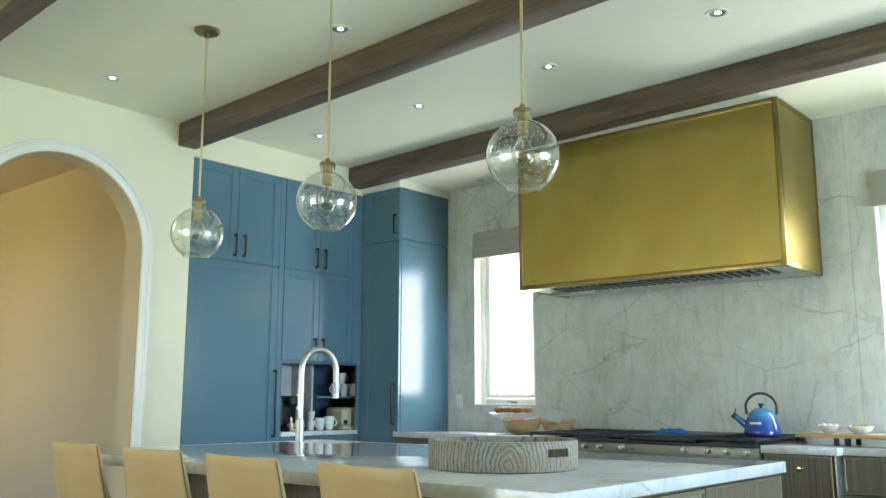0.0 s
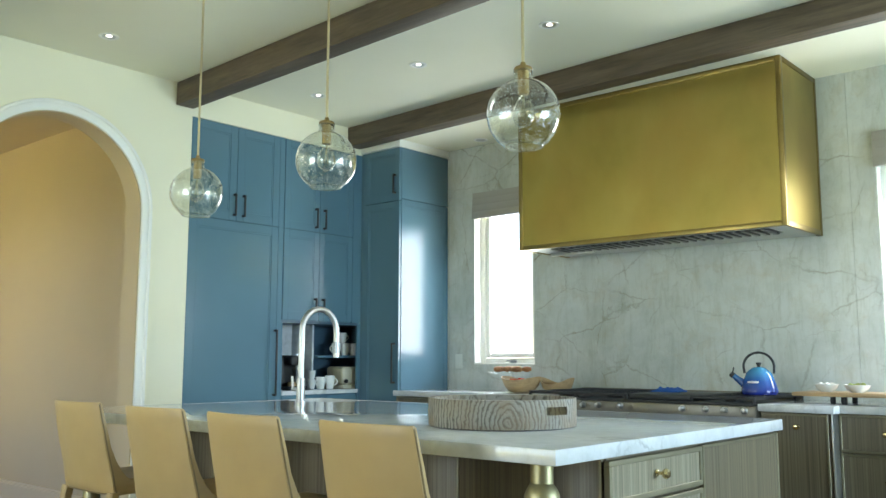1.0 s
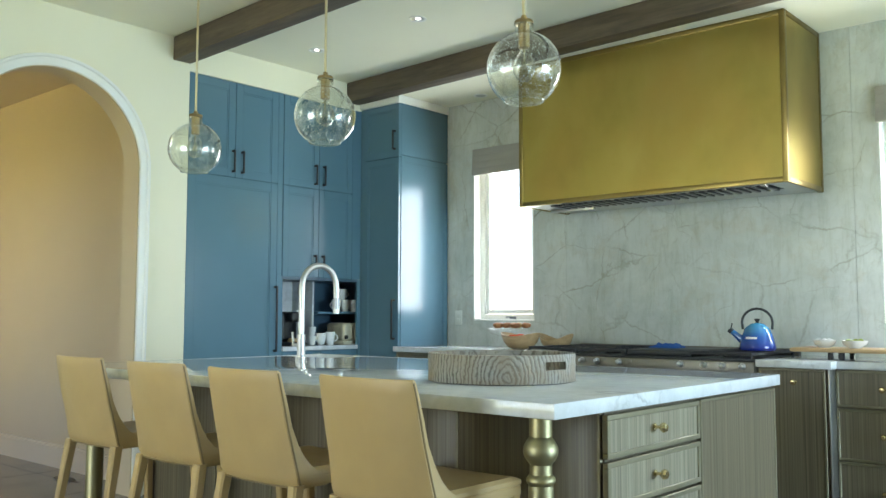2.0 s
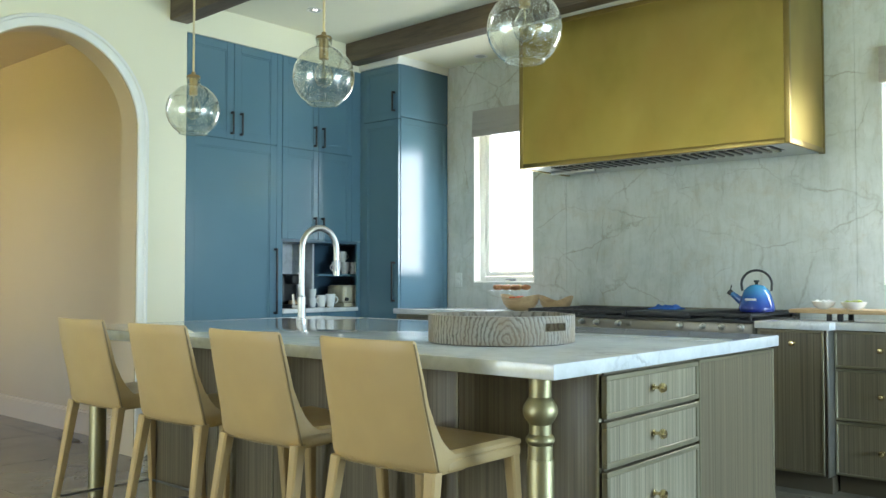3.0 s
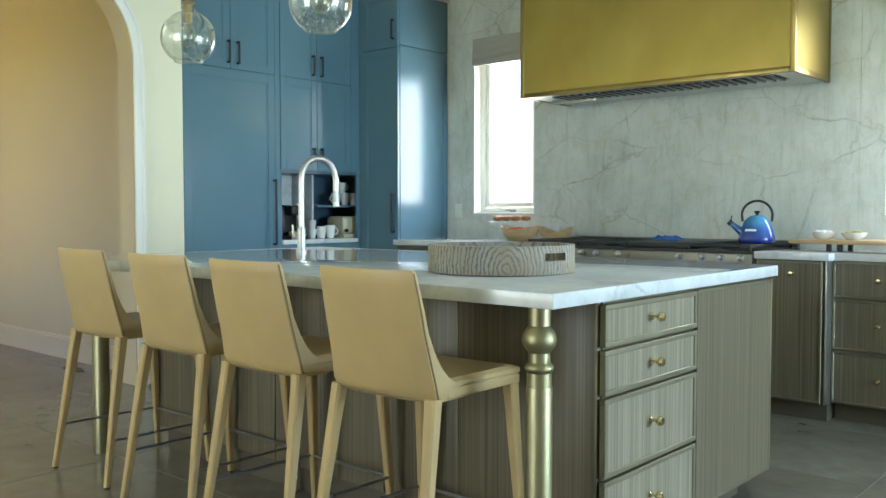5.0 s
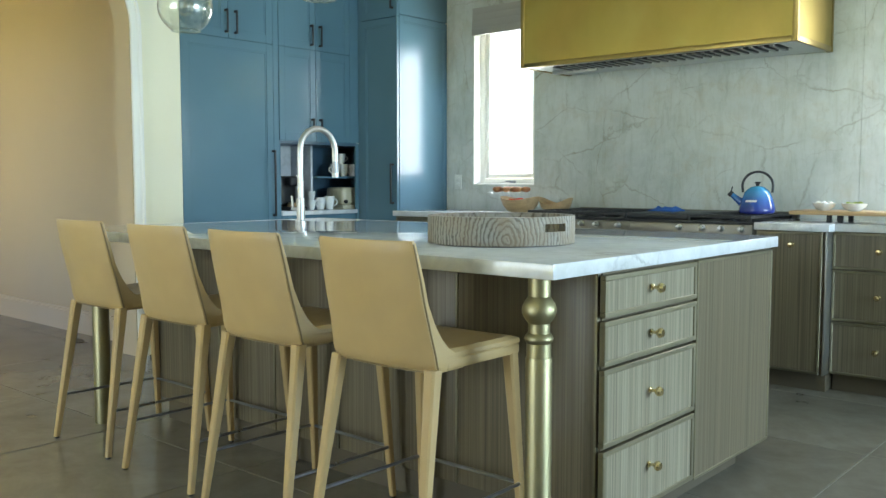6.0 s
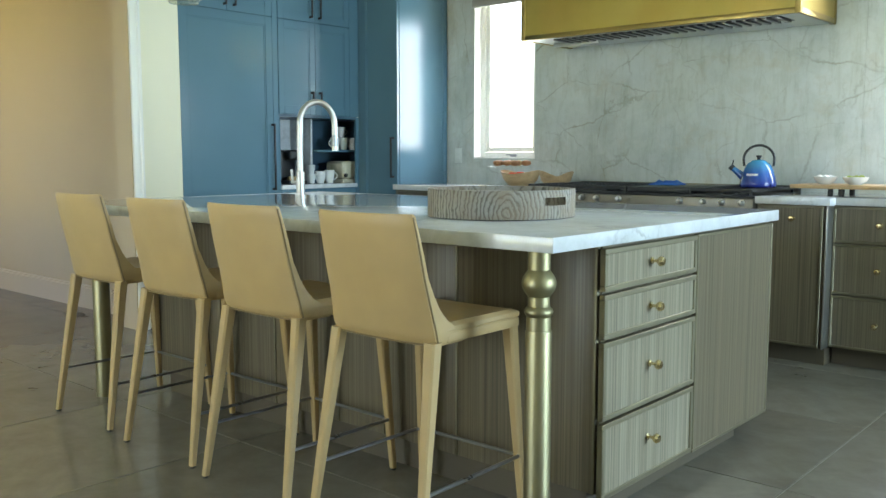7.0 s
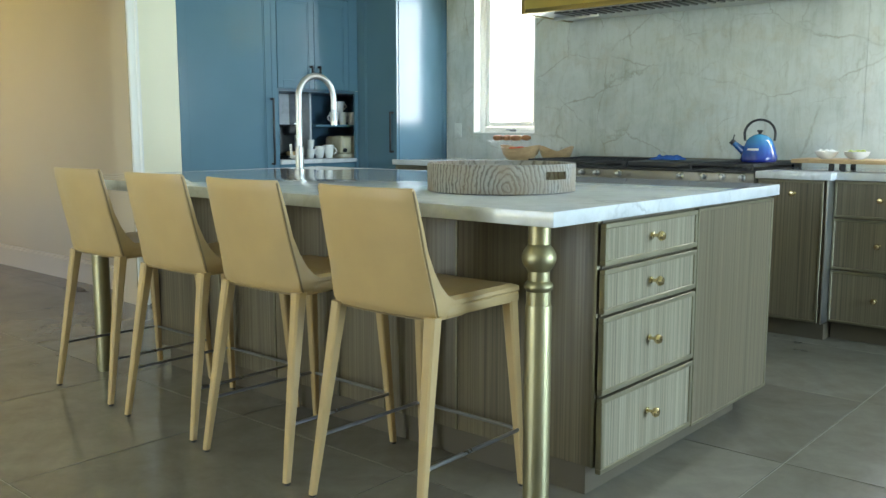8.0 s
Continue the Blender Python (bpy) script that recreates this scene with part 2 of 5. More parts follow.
TILE = marble("floor_tile", (0.222, 0.200, 0.164), (0.128, 0.111, 0.086), (0.152, 0.134, 0.107), (0.12, 0.26), 0.8, 0.9, (0, 0, 30), 0.15, True)
GROUT = painted("grout", (0.215, 0.20, 0.17), 0.8, 0.1)
# strong yellow for the ground that tints the light bounced indoors
BOUNCE = painted("yellow_bounce", (0.62, 0.55, 0.12), 0.85, 0.12, 20, 0.2)
BUBBLE = painted("glass_bubble", (0.85, 0.88, 0.85), 0.1, 0.02)
LAWN = painted("lawn", (0.11, 0.16, 0.04), 0.9, 0.3, 30, 0.4)
SKIRT = painted("skirting_paint", (0.60, 0.50, 0.35), 0.5, 0.02)
HALL = painted("hall_paint", (0.50, 0.405, 0.265), 0.65, 0.02, 120, 0.05)

# ---- building blocks ----


def box(bm, x0, x1, y0, y1, z0, z1, bevel=0.0, seg=2):
    made = bmesh.ops.create_cube(bm, size=1.0)
    vs = made["verts"]
    for v in vs:
        v.co = Vector(((x0 + x1) / 2 + v.co.x * (x1 - x0), (y0 + y1) / 2 + v.co.y * (y1 - y0), (z0 + z1) / 2 + v.co.z * (z1 - z0)))
    if bevel:
        es = list({e for v in vs for e in v.link_edges})
        bmesh.ops.bevel(bm, geom=es, offset=bevel, segments=seg, affect="EDGES", profile=0.5)


def spin(bm, profile, cx=0.0, cy=0.0, steps=32, close=True):
    """A turned shape from a profile of (radius, height)."""
    rings = []
    for r, z in profile:
        rings.append([bm.verts.new((cx + r * math.cos(2 * math.pi * k / steps), cy + r * math.sin(2 * math.pi * k / steps), z)) for k in range(steps)])
    for a, b in zip(rings, rings[1:]):
        for k in range(steps):
            bm.faces.new((a[k], a[(k + 1) % steps], b[(k + 1) % steps], b[k]))
    if close:
        bm.faces.new(list(reversed(rings[0])))
        bm.faces.new(rings[-1])


def tube(bm, path, radius, steps=12, cap=True):
    """A round bar along a path of points; radius may be one number or one a point."""
    pts = [Vector(p) for p in path]
    rad = radius if isinstance(radius, (list, tuple)) else [radius] * len(pts)
    rings, ref = [], None
    for i, p in enumerate(pts):
        d = (pts[min(i + 1, len(pts) - 1)] - pts[max(i - 1, 0)]).normalized()
        if ref is None:
            ref = Vector((0, 0, 1)) if abs(d.z) < 0.9 else Vector((1, 0, 0))
        u = (ref - d * ref.dot(d)).normalized()
        w = d.cross(u)
        ref = u
        rings.append([bm.verts.new(p + (u * math.cos(2 * math.pi * k / steps) + w * math.sin(2 * math.pi * k / steps)) * rad[i]) for k in range(steps)])
    for a, b in zip(rings, rings[1:]):
        for k in range(steps):
            bm.faces.new((a[k], a[(k + 1) % steps], b[(k + 1) % steps], b[k]))
    if cap:
        bm.faces.new(list(reversed(rings[0])))
        bm.faces.new(rings[-1])


def loft(bm, rings, cap=True):
    vs = [[bm.verts.new(p) for p in r] for r in rings]
    n = len(vs[0])
    for a, b in zip(vs, vs[1:]):
        for k in range(n):
            bm.faces.new((a[k], a[(k + 1) % n], b[(k + 1) % n], b[k]))
    if cap:
        bm.faces.new(list(reversed(vs[0])))
        bm.faces.new(vs[-1])


def mesh_of(name, bm, material, smooth=True):
    bmesh.ops.recalc_face_normals(bm, faces=bm.faces)
    me = bpy.data.meshes.new(name)
    bm.to_mesh(me)
    bm.free()
    me.materials.append(material)
    if smooth:
        me.shade_smooth()
        me.set_sharp_from_angle(angle=radians(35))
    return me


def thing(name, x, y, z, label, category, group="", kind=""):
    o = new(name)
    o.empty_display_size = 0.05
    o.matrix_basis = pose(x, y, z)
    return tagged(o, label, category, group, kind)


def part(name, bm, material, parent, label="", smooth=True):
    """Links a bmesh, in the world's own metres, as one mesh under a thing or a part."""
    o = new(name, mesh_of(name, bm, material, smooth))
    if parent is not None:
        o.parent = parent
        bpy.context.view_layer.update()
        o.matrix_parent_inverse = parent.matrix_world.inverted()
    if label:
        o["label"] = label
    return o


def solid(name, bm, material, label, category, group="", kind="", smooth=True):
    return tagged(new(name, mesh_of(name, bm, material, smooth)), label, category, group, kind)


def bx(name, material, parent, x0, x1, y0, y1, z0, z1, bevel=0.0, label="", seg=2):
    bm = bmesh.new()
    box(bm, x0, x1, y0, y1, z0, z1, bevel, seg)
    return part(name, bm, material, parent, label)


def setting(name, material, label, *boxes, category="", bevel=0.0):
    bm = bmesh.new()
    for b in boxes:
        box(bm, *b, bevel)
    return solid(name, bm, material, label, category or name.split("_")[0], kind="structure")


# ---- the plan ----
XL, YW = -5.255, 5.553            # wall with the arch, wall with the range
ZC, ZS = 3.046, 2.909             # ceiling, soffit over the range
HOOD_C = -2.72

# ---- structure ----
setting("ground", LAWN, "sunlit green lawn outside the house", (-60, 60, -60, 60, -0.5, -0.3), category="lawn")

# unseen sheet added to throw yellow sunlight up at the ceiling
setting("ground_near", BOUNCE, "unseen yellow ground added to bounce sunlight indoors", (-14, 3.55, -12, 5.7, -0.3, -0.14), category="grass")

floor = thing("floor", -1, 1, 0, "large matt grey-beige stone floor tiles", "floor", kind="structure")
bx("grout_bed", GROUT, floor, -12.2, XR + 0.2, YB - 0.2, YW + 0.2, -0.1, -0.003)

setting("ceiling", CEIL, "flat off-white painted plaster ceiling", (XL - 0.9, XR + 0.2, YB - 0.2, 4.93, ZC, ZC + 0.15), category="ceiling")
bm = bmesh.new()
box(bm, XL - 0.9, XR + 0.2, 4.90, YW + 0.02, ZS, ZC + 0.05)
for v in bm.verts:
    if v.co.y < 5:
        v.co.y -= 0.047 * (v.co.x - XL)
solid("soffit", bm, CEIL, "lowered off-white plaster soffit above the range", "soffit", kind="structure")

# wall with the arch
ARCH_Y, ARCH_R, ARCH_Z = 2.42, 0.555, 2.11


def arch_wall():
    bm = bmesh.new()
    x0, x1 = XL - 0.18, XL
    n = 40
    pts = [(ARCH_Y - ARCH_R, 0.0)] + [(ARCH_Y - ARCH_R * math.cos(math.pi * k / n), ARCH_Z + ARCH_R * math.sin(math.pi * k / n)) for k in range(n + 1)] + [(ARCH_Y + ARCH_R, 0.0)]
    top = [(p[0], ZC) for p in pts]
    for x, flip in ((x0, False), (x1, True)):
        lo = [bm.verts.new((x, a, b)) for a, b in pts]
        hi = [bm.verts.new((x, a, b)) for a, b in top]
        for k in range(len(pts) - 1):
            if abs(pts[k][0] - pts[k + 1][0]) > 1e-6:
                bm.faces.new((lo[k], lo[k + 1], hi[k + 1], hi[k]))
        if x == x0:
            back = lo
        else:
            for k in range(1, len(pts) - 2):
                bm.faces.new((back[k], back[k + 1], lo[k + 1], lo[k]))
    box(bm, x0, x1, YB - 0.2, ARCH_Y - ARCH_R, 0, ZC)
    box(bm, x0, x1, ARCH_Y + ARCH_R, 3.333, 0, ZC)
    box(bm, x0, x1, 3.333, YW + 0.2, 2.835, ZC)
    return solid("wall_arch", bm, WALL, "cream painted wall with an arched opening", "wall", kind="structure")


arch_wall()
setting("wall_behind_cabinets", WALL, "plain wall behind the tall cabinets", (XL - 0.83, XL - 0.73, 3.287, YW + 0.2, 0, ZC))


def arch_trim():
    """A moulded casing that follows the arch."""
    bm = bmesh.new()
    n = 48
    prof = [(0.0, 0.0), (0.0, 0.012), (0.006, 0.016), (0.046, 0.016), (0.05, 0.022), (0.053, 0.026), (0.066, 0.026), (0.070, 0.020), (0.073, 0.0)]
    path = [(-1.0, 0.0, 0.0)] + [(-math.cos(math.pi * k / n), math.sin(math.pi * k / n), ARCH_Z) for k in range(n + 1)] + [(1.0, 0.0, 0.0)]
    rings = []
    for c, s_, base in path:
        rings.append([bm.verts.new((XL + h, ARCH_Y + c * (ARCH_R + o), base + s_ * (ARCH_R + o))) for o, h in prof])
    for a, b in zip(rings, rings[1:]):
        for k in range(len(prof) - 1):
            bm.faces.new((a[k], a[k + 1], b[k + 1], b[k]))
    return solid("trim_arch", bm, TRIM, "white moulded casing round the arched opening", "trim", kind="structure")


arch_trim()


def arch_reveal():
    """Lining of the opening; the darker hall paint puts its shade into the colour."""
    bm = bmesh.new()
    n, t = 48, 0.006
    path = [(-1.0, 0.0, 0.0)] + [(-math.cos(math.pi * k / n), math.sin(math.pi * k / n), ARCH_Z) for k in range(n + 1)] + [(1.0, 0.0, 0.0)]
    rings = []
    for c, s_, base in path:
        rings.append([(x, ARCH_Y + c * (ARCH_R - o), base + s_ * (ARCH_R - o)) for x, o in ((XL - 0.181, 0.0), (XL - 0.181, t), (XL - 0.001, t), (XL - 0.001, 0.0))])
    loft(bm, rings)
    return solid("trim_reveal", bm, HALL, "lining of the arched opening, darkened in beige for its shade", "trim", kind="structure")


arch_reveal()

# hall beyond the arch
setting("wall_hall_1", HALL, "warm beige painted hall wall", (-12.0, XL - 0.18, 3.185, 3.285, 0, 2.963))
# the opening here is unseen, added to let the hall's fill lamp in
setting("wall_hall_2", HALL, "warm beige painted hall wall with an unseen opening added for light", (-12.0, -8.6, 0.9, 1.0, 0, 2.963), (-6.6, XL - 0.18, 0.9, 1.0, 0, 2.963), (-8.6, -6.6, 0.9, 1.0, 2.55, 2.963), (-8.6, -6.6, 0.9, 1.0, 0, 0.45))
setting("wall_hall_3", HALL, "warm beige painted end wall of the hall", (-12.1, -12.0, 0.9, 3.285, 0, 2.963))
setting("ceiling_hall", HALL, "beige hall ceiling", (-12.1, XL - 0.18, 0.9, 3.285, 2.963, 3.05), category="ceiling")


setting("baseboard_hall", SKIRT, "pale beige painted baseboard with a stepped top", (-12.0, XL - 0.18, 3.161, 3.185, 0, 0.142), (-12.0, XL - 0.18, 3.150, 3.185, 0.142, 0.156), (-12.0, XL - 0.18, 3.164, 3.185, 0.156, 0.172), category="baseboard")

# wall with the range: windows in it
WIN = ((-4.54, -3.94), (-1.455, -0.855))
WZ0, WZ1 = 1.113, 2.50
wall = thing("wall_range", HOOD_C, YW, 0, "wall clad in pale green-grey veined stone slabs", "wall", kind="structure")
bm = bmesh.new()
xs = [XL - 0.2, WIN[0][0], WIN[0][1], WIN[1][0], WIN[1][1], XR + 0.2]
for i in range(5):
    if i in (1, 3):
        box(bm, xs[i], xs[i + 1], YW + 0.02, YW + 0.2, 0, WZ0)
        box(bm, xs[i], xs[i + 1], YW + 0.02, YW + 0.2, WZ1, ZC)
    else:
        box(bm, xs[i], xs[i + 1], YW + 0.02, YW + 0.2, 0, ZC)
part("masonry", bm, WALL, wall)
SEAMS = [-4.817, -3.645, -1.60, 0.4, XR]


def stone_panels():
    for a, b in zip(SEAMS, SEAMS[1:]):
        bm = bmesh.new()
        cuts = sorted({a + 0.0008, b - 0.0008, *[w for p in WIN for w in p if a < w < b]})
        for c, d in zip(cuts, cuts[1:]):
            if any(p[0] - 1e-6 <= c and d <= p[1] + 1e-6 for p in WIN):
                box(bm, c, d, YW, YW + 0.02, 0.9, WZ0)
                box(bm, c, d, YW, YW + 0.02, WZ1, ZS)
            else:
                box(bm, c, d, YW, YW + 0.02, 0.9, ZS)
        bmesh.ops.remove_doubles(bm, verts=bm.verts, dist=1e-5)
        part("stone_slab", bm, STONE, wall, smooth=False)


stone_panels()


def window(number, x0, x1):
    w = thing("window_%d" % number, (x0 + x1) / 2, YW + 0.1, WZ0, "white casement window with a bright sky behind", "window", kind="structure")
    y0, y1 = YW + 0.085, YW + 0.15
    for name, b in (("window_frame", (x0, x0 + 0.05, y0, y1, WZ0, WZ1)), ("window_frame", (x1 - 0.05, x1, y0, y1, WZ0, WZ1)),
                    ("window_frame", (x0 + 0.05, x1 - 0.05, y0, y1, WZ0, WZ0 + 0.05)), ("window_frame", (x0 + 0.05, x1 - 0.05, y0, y1, WZ1 - 0.05, WZ1))):
        bx(name, TRIM, w, *b, 0.004)
    for b in ((x0 + 0.055, x0 + 0.09, y0 + 0.014, y1 - 0.01, WZ0 + 0.055, WZ1 - 0.055), (x1 - 0.09, x1 - 0.055, y0 + 0.014, y1 - 0.01, WZ0 + 0.055, WZ1 - 0.055),
              (x0 + 0.09, x1 - 0.09, y0 + 0.014, y1 - 0.01, WZ0 + 0.055, WZ0 + 0.09), (x0 + 0.09, x1 - 0.09, y0 + 0.014, y1 - 0.01, WZ1 - 0.09, WZ1 - 0.055)):
        bx("sash", TRIM, w, *b, 0.004)
    bm = bmesh.new()
    box(bm, x0 + 0.09, x1 - 0.09, y0 + 0.03, y0 + 0.036, WZ0 + 0.09, WZ1 - 0.09)
    pane = part("pane", bm, GLASS, w)
    pane.visible_shadow = False
    for a, b in ((x0, x0 + 0.008), (x1 - 0.008, x1)):
        bx("reveal", TRIM, w, a, b, YW + 0.002, y0, WZ0, WZ1)
    bx("window_sill", TRIM, w, x0 + 0.008, x1 - 0.008, YW + 0.002, y0, WZ0, WZ0 + 0.012, 0.003)
    # crank handle on the bottom rail
    bm = bmesh.new()
    cx = (x0 + x1) / 2 + 0.04
    box(bm, cx - 0.03, cx + 0.03, y0 - 0.012, y0, WZ0 + 0.014, WZ0 + 0.034, 0.004)
    tube(bm, [(cx, y0 - 0.012, WZ0 + 0.026), (cx, y0 - 0.03, WZ0 + 0.03), (cx - 0.05, y0 - 0.034, WZ0 + 0.03)], 0.005, 8)
    part("crank", bm, DARKSTEEL, w, "dull metal window crank")


window(1, *WIN[0])
window(2, *WIN[1])


def roman_shade(x0, x1):
    s = thing("roman_shade", (x0 + x1) / 2, YW, WZ1, "taupe linen roman shade drawn up in folds", "blind", "window shades")
    zt, zb = 2.512, 2.297
    for k in range(4):
        a = zb + (zt - zb) * k / 4 - 0.004
        bm = bmesh.new()
        box(bm, x0 + 0.004, x1 - 0.004, YW - 0.02 - 0.004 * (3 - k), YW - 0.003, a if k else zb, zb + (zt - zb) * (k + 1) / 4, 0.004)
        part("fold", bm, FABRIC, s)


roman_shade(WIN[0][0], WIN[0][1])
roman_shade(WIN[1][0] - 0.01, WIN[1][1] + 0.01)

# closing walls with tall glazed doors behind the camera
setting("wall_garden", WALL, "cream painted wall with wide glazed openings", (XR, XR + 0.2, YB, 2.55, 0, ZC), (XR, XR + 0.2, 5.25, YW, 0, ZC), (XR, XR + 0.2, 2.55, 5.25, 2.3, ZC))
setting("wall_back", WALL, "cream painted wall with wide glazed openings", (XL, -4.2, YB - 0.2, YB, 0, ZC), (-2.0, XR, YB - 0.2, YB, 0, ZC), (-4.2, -2.0, YB - 0.2, YB, 2.65, ZC))
setting("window_3", TRIM, "white mullions of the glazed garden doors", *[(XR + 0.06, XR + 0.12, y - 0.035, y + 0.035, 0, 2.3) for y in (2.585, 3.9, 5.215)], *[(XR + 0.06, XR + 0.12, 2.62, 5.18, z, z + 0.04) for z in (0.1, 0.9, 1.7, 2.25)])
setting("window_4", TRIM, "white mullions of the glazed terrace doors", *[(x - 0.035, x + 0.035, YB - 0.12, YB - 0.06, 0, 2.65) for x in (-4.165, -3.1, -2.035)], *[(-4.13, -2.07, YB - 0.12, YB - 0.06, z, z + 0.04) for z in (0.1, 0.9, 1.7, 2.55)])


SKEW = -0.047                     # the beams run slightly askew to the range wall


def beam(y0, y1):
    bm = bmesh.new()
    box(bm, XL, XR, y0, y1, 2.883, ZC - 0.002, 0.006)
    for v in bm.verts:
        v.co.y += SKEW * (v.co.x - XL)
    return solid("ceiling_beam", bm, BEAM, "dark stained oak beam under the ceiling", "beam", "ceiling beams", "structure")


beam(1.53, 1.667)
beam(3.20, 3.337)
beam(4.795, 4.93)


# weak glow that imitates the bright glint in a spotlight's reflector
GLINT, glint_tree, glint_bsdf = nodes_of("glint_glow")
glint_bsdf.inputs["Emission Color"].default_value = (1.0, 0.95, 0.85, 1)
glint_bsdf.inputs["Emission Strength"].default_value = 0.8


def spot(x, y, z, glint=True):
    s = thing("recessed_spotlight", x, y, z, "small recessed ceiling spotlight with a chrome reflector", "ceiling light", "recessed spotlights")
    bm = bmesh.new()
    prof = [(0.058, z - 0.001), (0.058, z - 0.005), (0.046, z - 0.006), (0.040, z - 0.003)]
    spin(bm, prof, x, y, 28, False)
    part("trim_ring", bm, TRIM, s)
    bm = bmesh.new()
    spin(bm, [(0.0405, z - 0.003), (0.030, z - 0.001), (0.0005, z - 0.0008)], x, y, 24, False)
    part("reflector", bm, STEEL, s, "bright chrome reflector")
    if glint:
        # small glowing disc added as the reflector's highlight
        bm = bmesh.new()
        spin(bm, [(0.017, z - 0.0012), (0.014, z - 0.0042), (0.004, z - 0.0048)], x + 0.004, y, 16)
        part("bulb", bm, GLINT, s, "glowing disc in place of the reflector's glint")


for sx, sy in ((-4.79, 2.45), (-3.235, 2.86), (-3.753, 4.02), (-2.723, 4.0), (-4.756, 4.04), (-1.68, 3.95)):
    spot(sx, sy, ZC)
spot(-4.342, 5.40, ZS, False)
spot(-1.10, 5.40, ZS, False)

# ---- blue cabinets on the arch wall ----


def shaker_x(parent, name, y0, y1, z0, z1, material=BLUE, stile=0.06, x=XL):
    """A framed door that faces +X; its front lies at x."""
    bm = bmesh.new()
    g = 0.0018
    y0, y1, z0, z1 = y0 + g, y1 - g, z0 + g, z1 - g
    box(bm, x - 0.022, x, y0, y0 + stile, z0, z1, 0.0015, 1)
    box(bm, x - 0.022, x, y1 - stile, y1, z0, z1, 0.0015, 1)
    box(bm, x - 0.022, x, y0 + stile, y1 - stile, z0, z0 + stile, 0.0015, 1)
    box(bm, x - 0.022, x, y0 + stile, y1 - stile, z1 - stile, z1, 0.0015, 1)
    s = stile + 0.012
    box(bm, x - 0.022, x - 0.006, y0 + stile, y1 - stile, z0 + stile, z1 - stile)
    box(bm, x - 0.022, x - 0.010, y0 + s, y1 - s, z0 + s, z1 - s)
    d = part(name, bm, material, parent)
    bm = bmesh.new()
    # thin raised bead round the panel
    for b in ((y0 + stile, y1 - stile, z0 + stile, z0 + s), (y0 + stile, y1 - stile, z1 - s, z1 - stile), (y0 + stile, y0 + s, z0 + s, z1 - s), (y1 - s, y1 - stile, z0 + s, z1 - s)):
        box(bm, x - 0.008, x - 0.003, *b, 0.0015, 1)
    part("bead", bm, material, d)
    return d


def shaker_y(parent, name, x0, x1, z0, z1, y, material=BLUE, stile=0.05):
    """A framed door that faces -Y; its front lies at y."""
    bm = bmesh.new()
    g = 0.0018
    x0, x1, z0, z1 = x0 + g, x1 - g, z0 + g, z1 - g
    levels = [(0.0, y + 0.022), (0.0, y + 0.0015), (0.0015, y), (stile - 0.0015, y), (stile, y + 0.0015), (stile, y + 0.010)]
    loft(bm, [[(x0 + i, yy, z0 + i), (x1 - i, yy, z0 + i), (x1 - i, yy, z1 - i), (x0 + i, yy, z1 - i)] for i, yy in levels])
    d = part(name, bm, material, parent)
    s = stile + 0.012
    bm = bmesh.new()
    for b in ((x0 + stile, x1 - stile, z0 + stile, z0 + s), (x0 + stile, x1 - stile, z1 - s, z1 - stile), (x0 + stile, x0 + s, z0 + s, z1 - s), (x1 - s, x1 - stile, z0 + s, z1 - s)):
        box(bm, b[0], b[1], y + 0.004, y + 0.011, b[2], b[3], 0.0015, 1)
    part("bead", bm, material, d)
    return d


def pull(parent, x, y, z0, z1, dx, dy):
    """A black bar pull with two feet, standing off the door by (dx, dy)."""
    bm = bmesh.new()
    px, py, t = x + dx, y + dy, 0.006
    box(bm, px - t, px + t, py - t, py + t, z0, z1, 0.0025)
    for z in (z0 + 0.008, z1 - 0.008):
        box(bm, min(x, px) - (t if dx == 0 else 0), max(x, px) + (t if dx == 0 else 0), min(y, py) - (t if dy == 0 else 0), max(y, py) + (t if dy == 0 else 0), z - 0.008, z + 0.008, 0.002)
    part("handle", bm, BLACK, parent, "black bar handle")


FB = XL - 0.55                     # back of the tall units
tall = thing("fridge_cabinet", XL, 3.72, 0, "tall blue panelled cabinet with a built-in refrigerator door", "cabinet")
bx("body", BLUE, tall, FB, XL - 0.0225, 3.335, 4.11, 0.09, 2.833)
bx("filler", BLUE, tall, XL - 0.05, XL - 0.003, 4.1105, 4.1565, 0.09, 2.833)
d1 = shaker_x(tall, "door", 3.336, 4.109, 0.10, 2.135)
pull(d1, XL, 4.09, 0.885, 1.37, 0.035, 0)
d2 = shaker_x(tall, "door", 3.336, 3.722, 2.138, 2.832)
pull(d2, XL, 3.697, 2.172, 2.334, 0.03, 0)
d3 = shaker_x(tall, "door", 3.722, 4.109, 2.138, 2.832)
pull(d3, XL, 3.776, 2.172, 2.334, 0.03, 0)
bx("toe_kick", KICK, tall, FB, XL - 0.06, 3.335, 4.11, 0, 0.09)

up = thing("coffee_cabinet", XL, 4.54, 0, "blue panelled wall cabinet above and round a coffee nook", "cabinet")
NY0, NY1, NZ0, NZ1 = 4.168, 4.935, 0.917, 1.424
bx("upper_body", BLUE, up, FB, XL - 0.0225, 4.157, 4.955, NZ1 + 0.02, 2.833)
bx("soffit_board", BLUE_DARK, up, FB, XL - 0.004, 4.157, 4.955, NZ1, NZ1 + 0.018)
bx("side_panel", BLUE, up, FB, XL - 0.002, 4.157, NY0, 0.09, NZ1)
bx("side_panel", BLUE, up, XL - 0.022, XL - 0.002, NY1, 4.978, 0.09, NZ1 + 0.02)
bx("inner_wall", BLUE_DARK, up, FB, XL - 0.023, 5.25, 5.27, 0.885, NZ1)
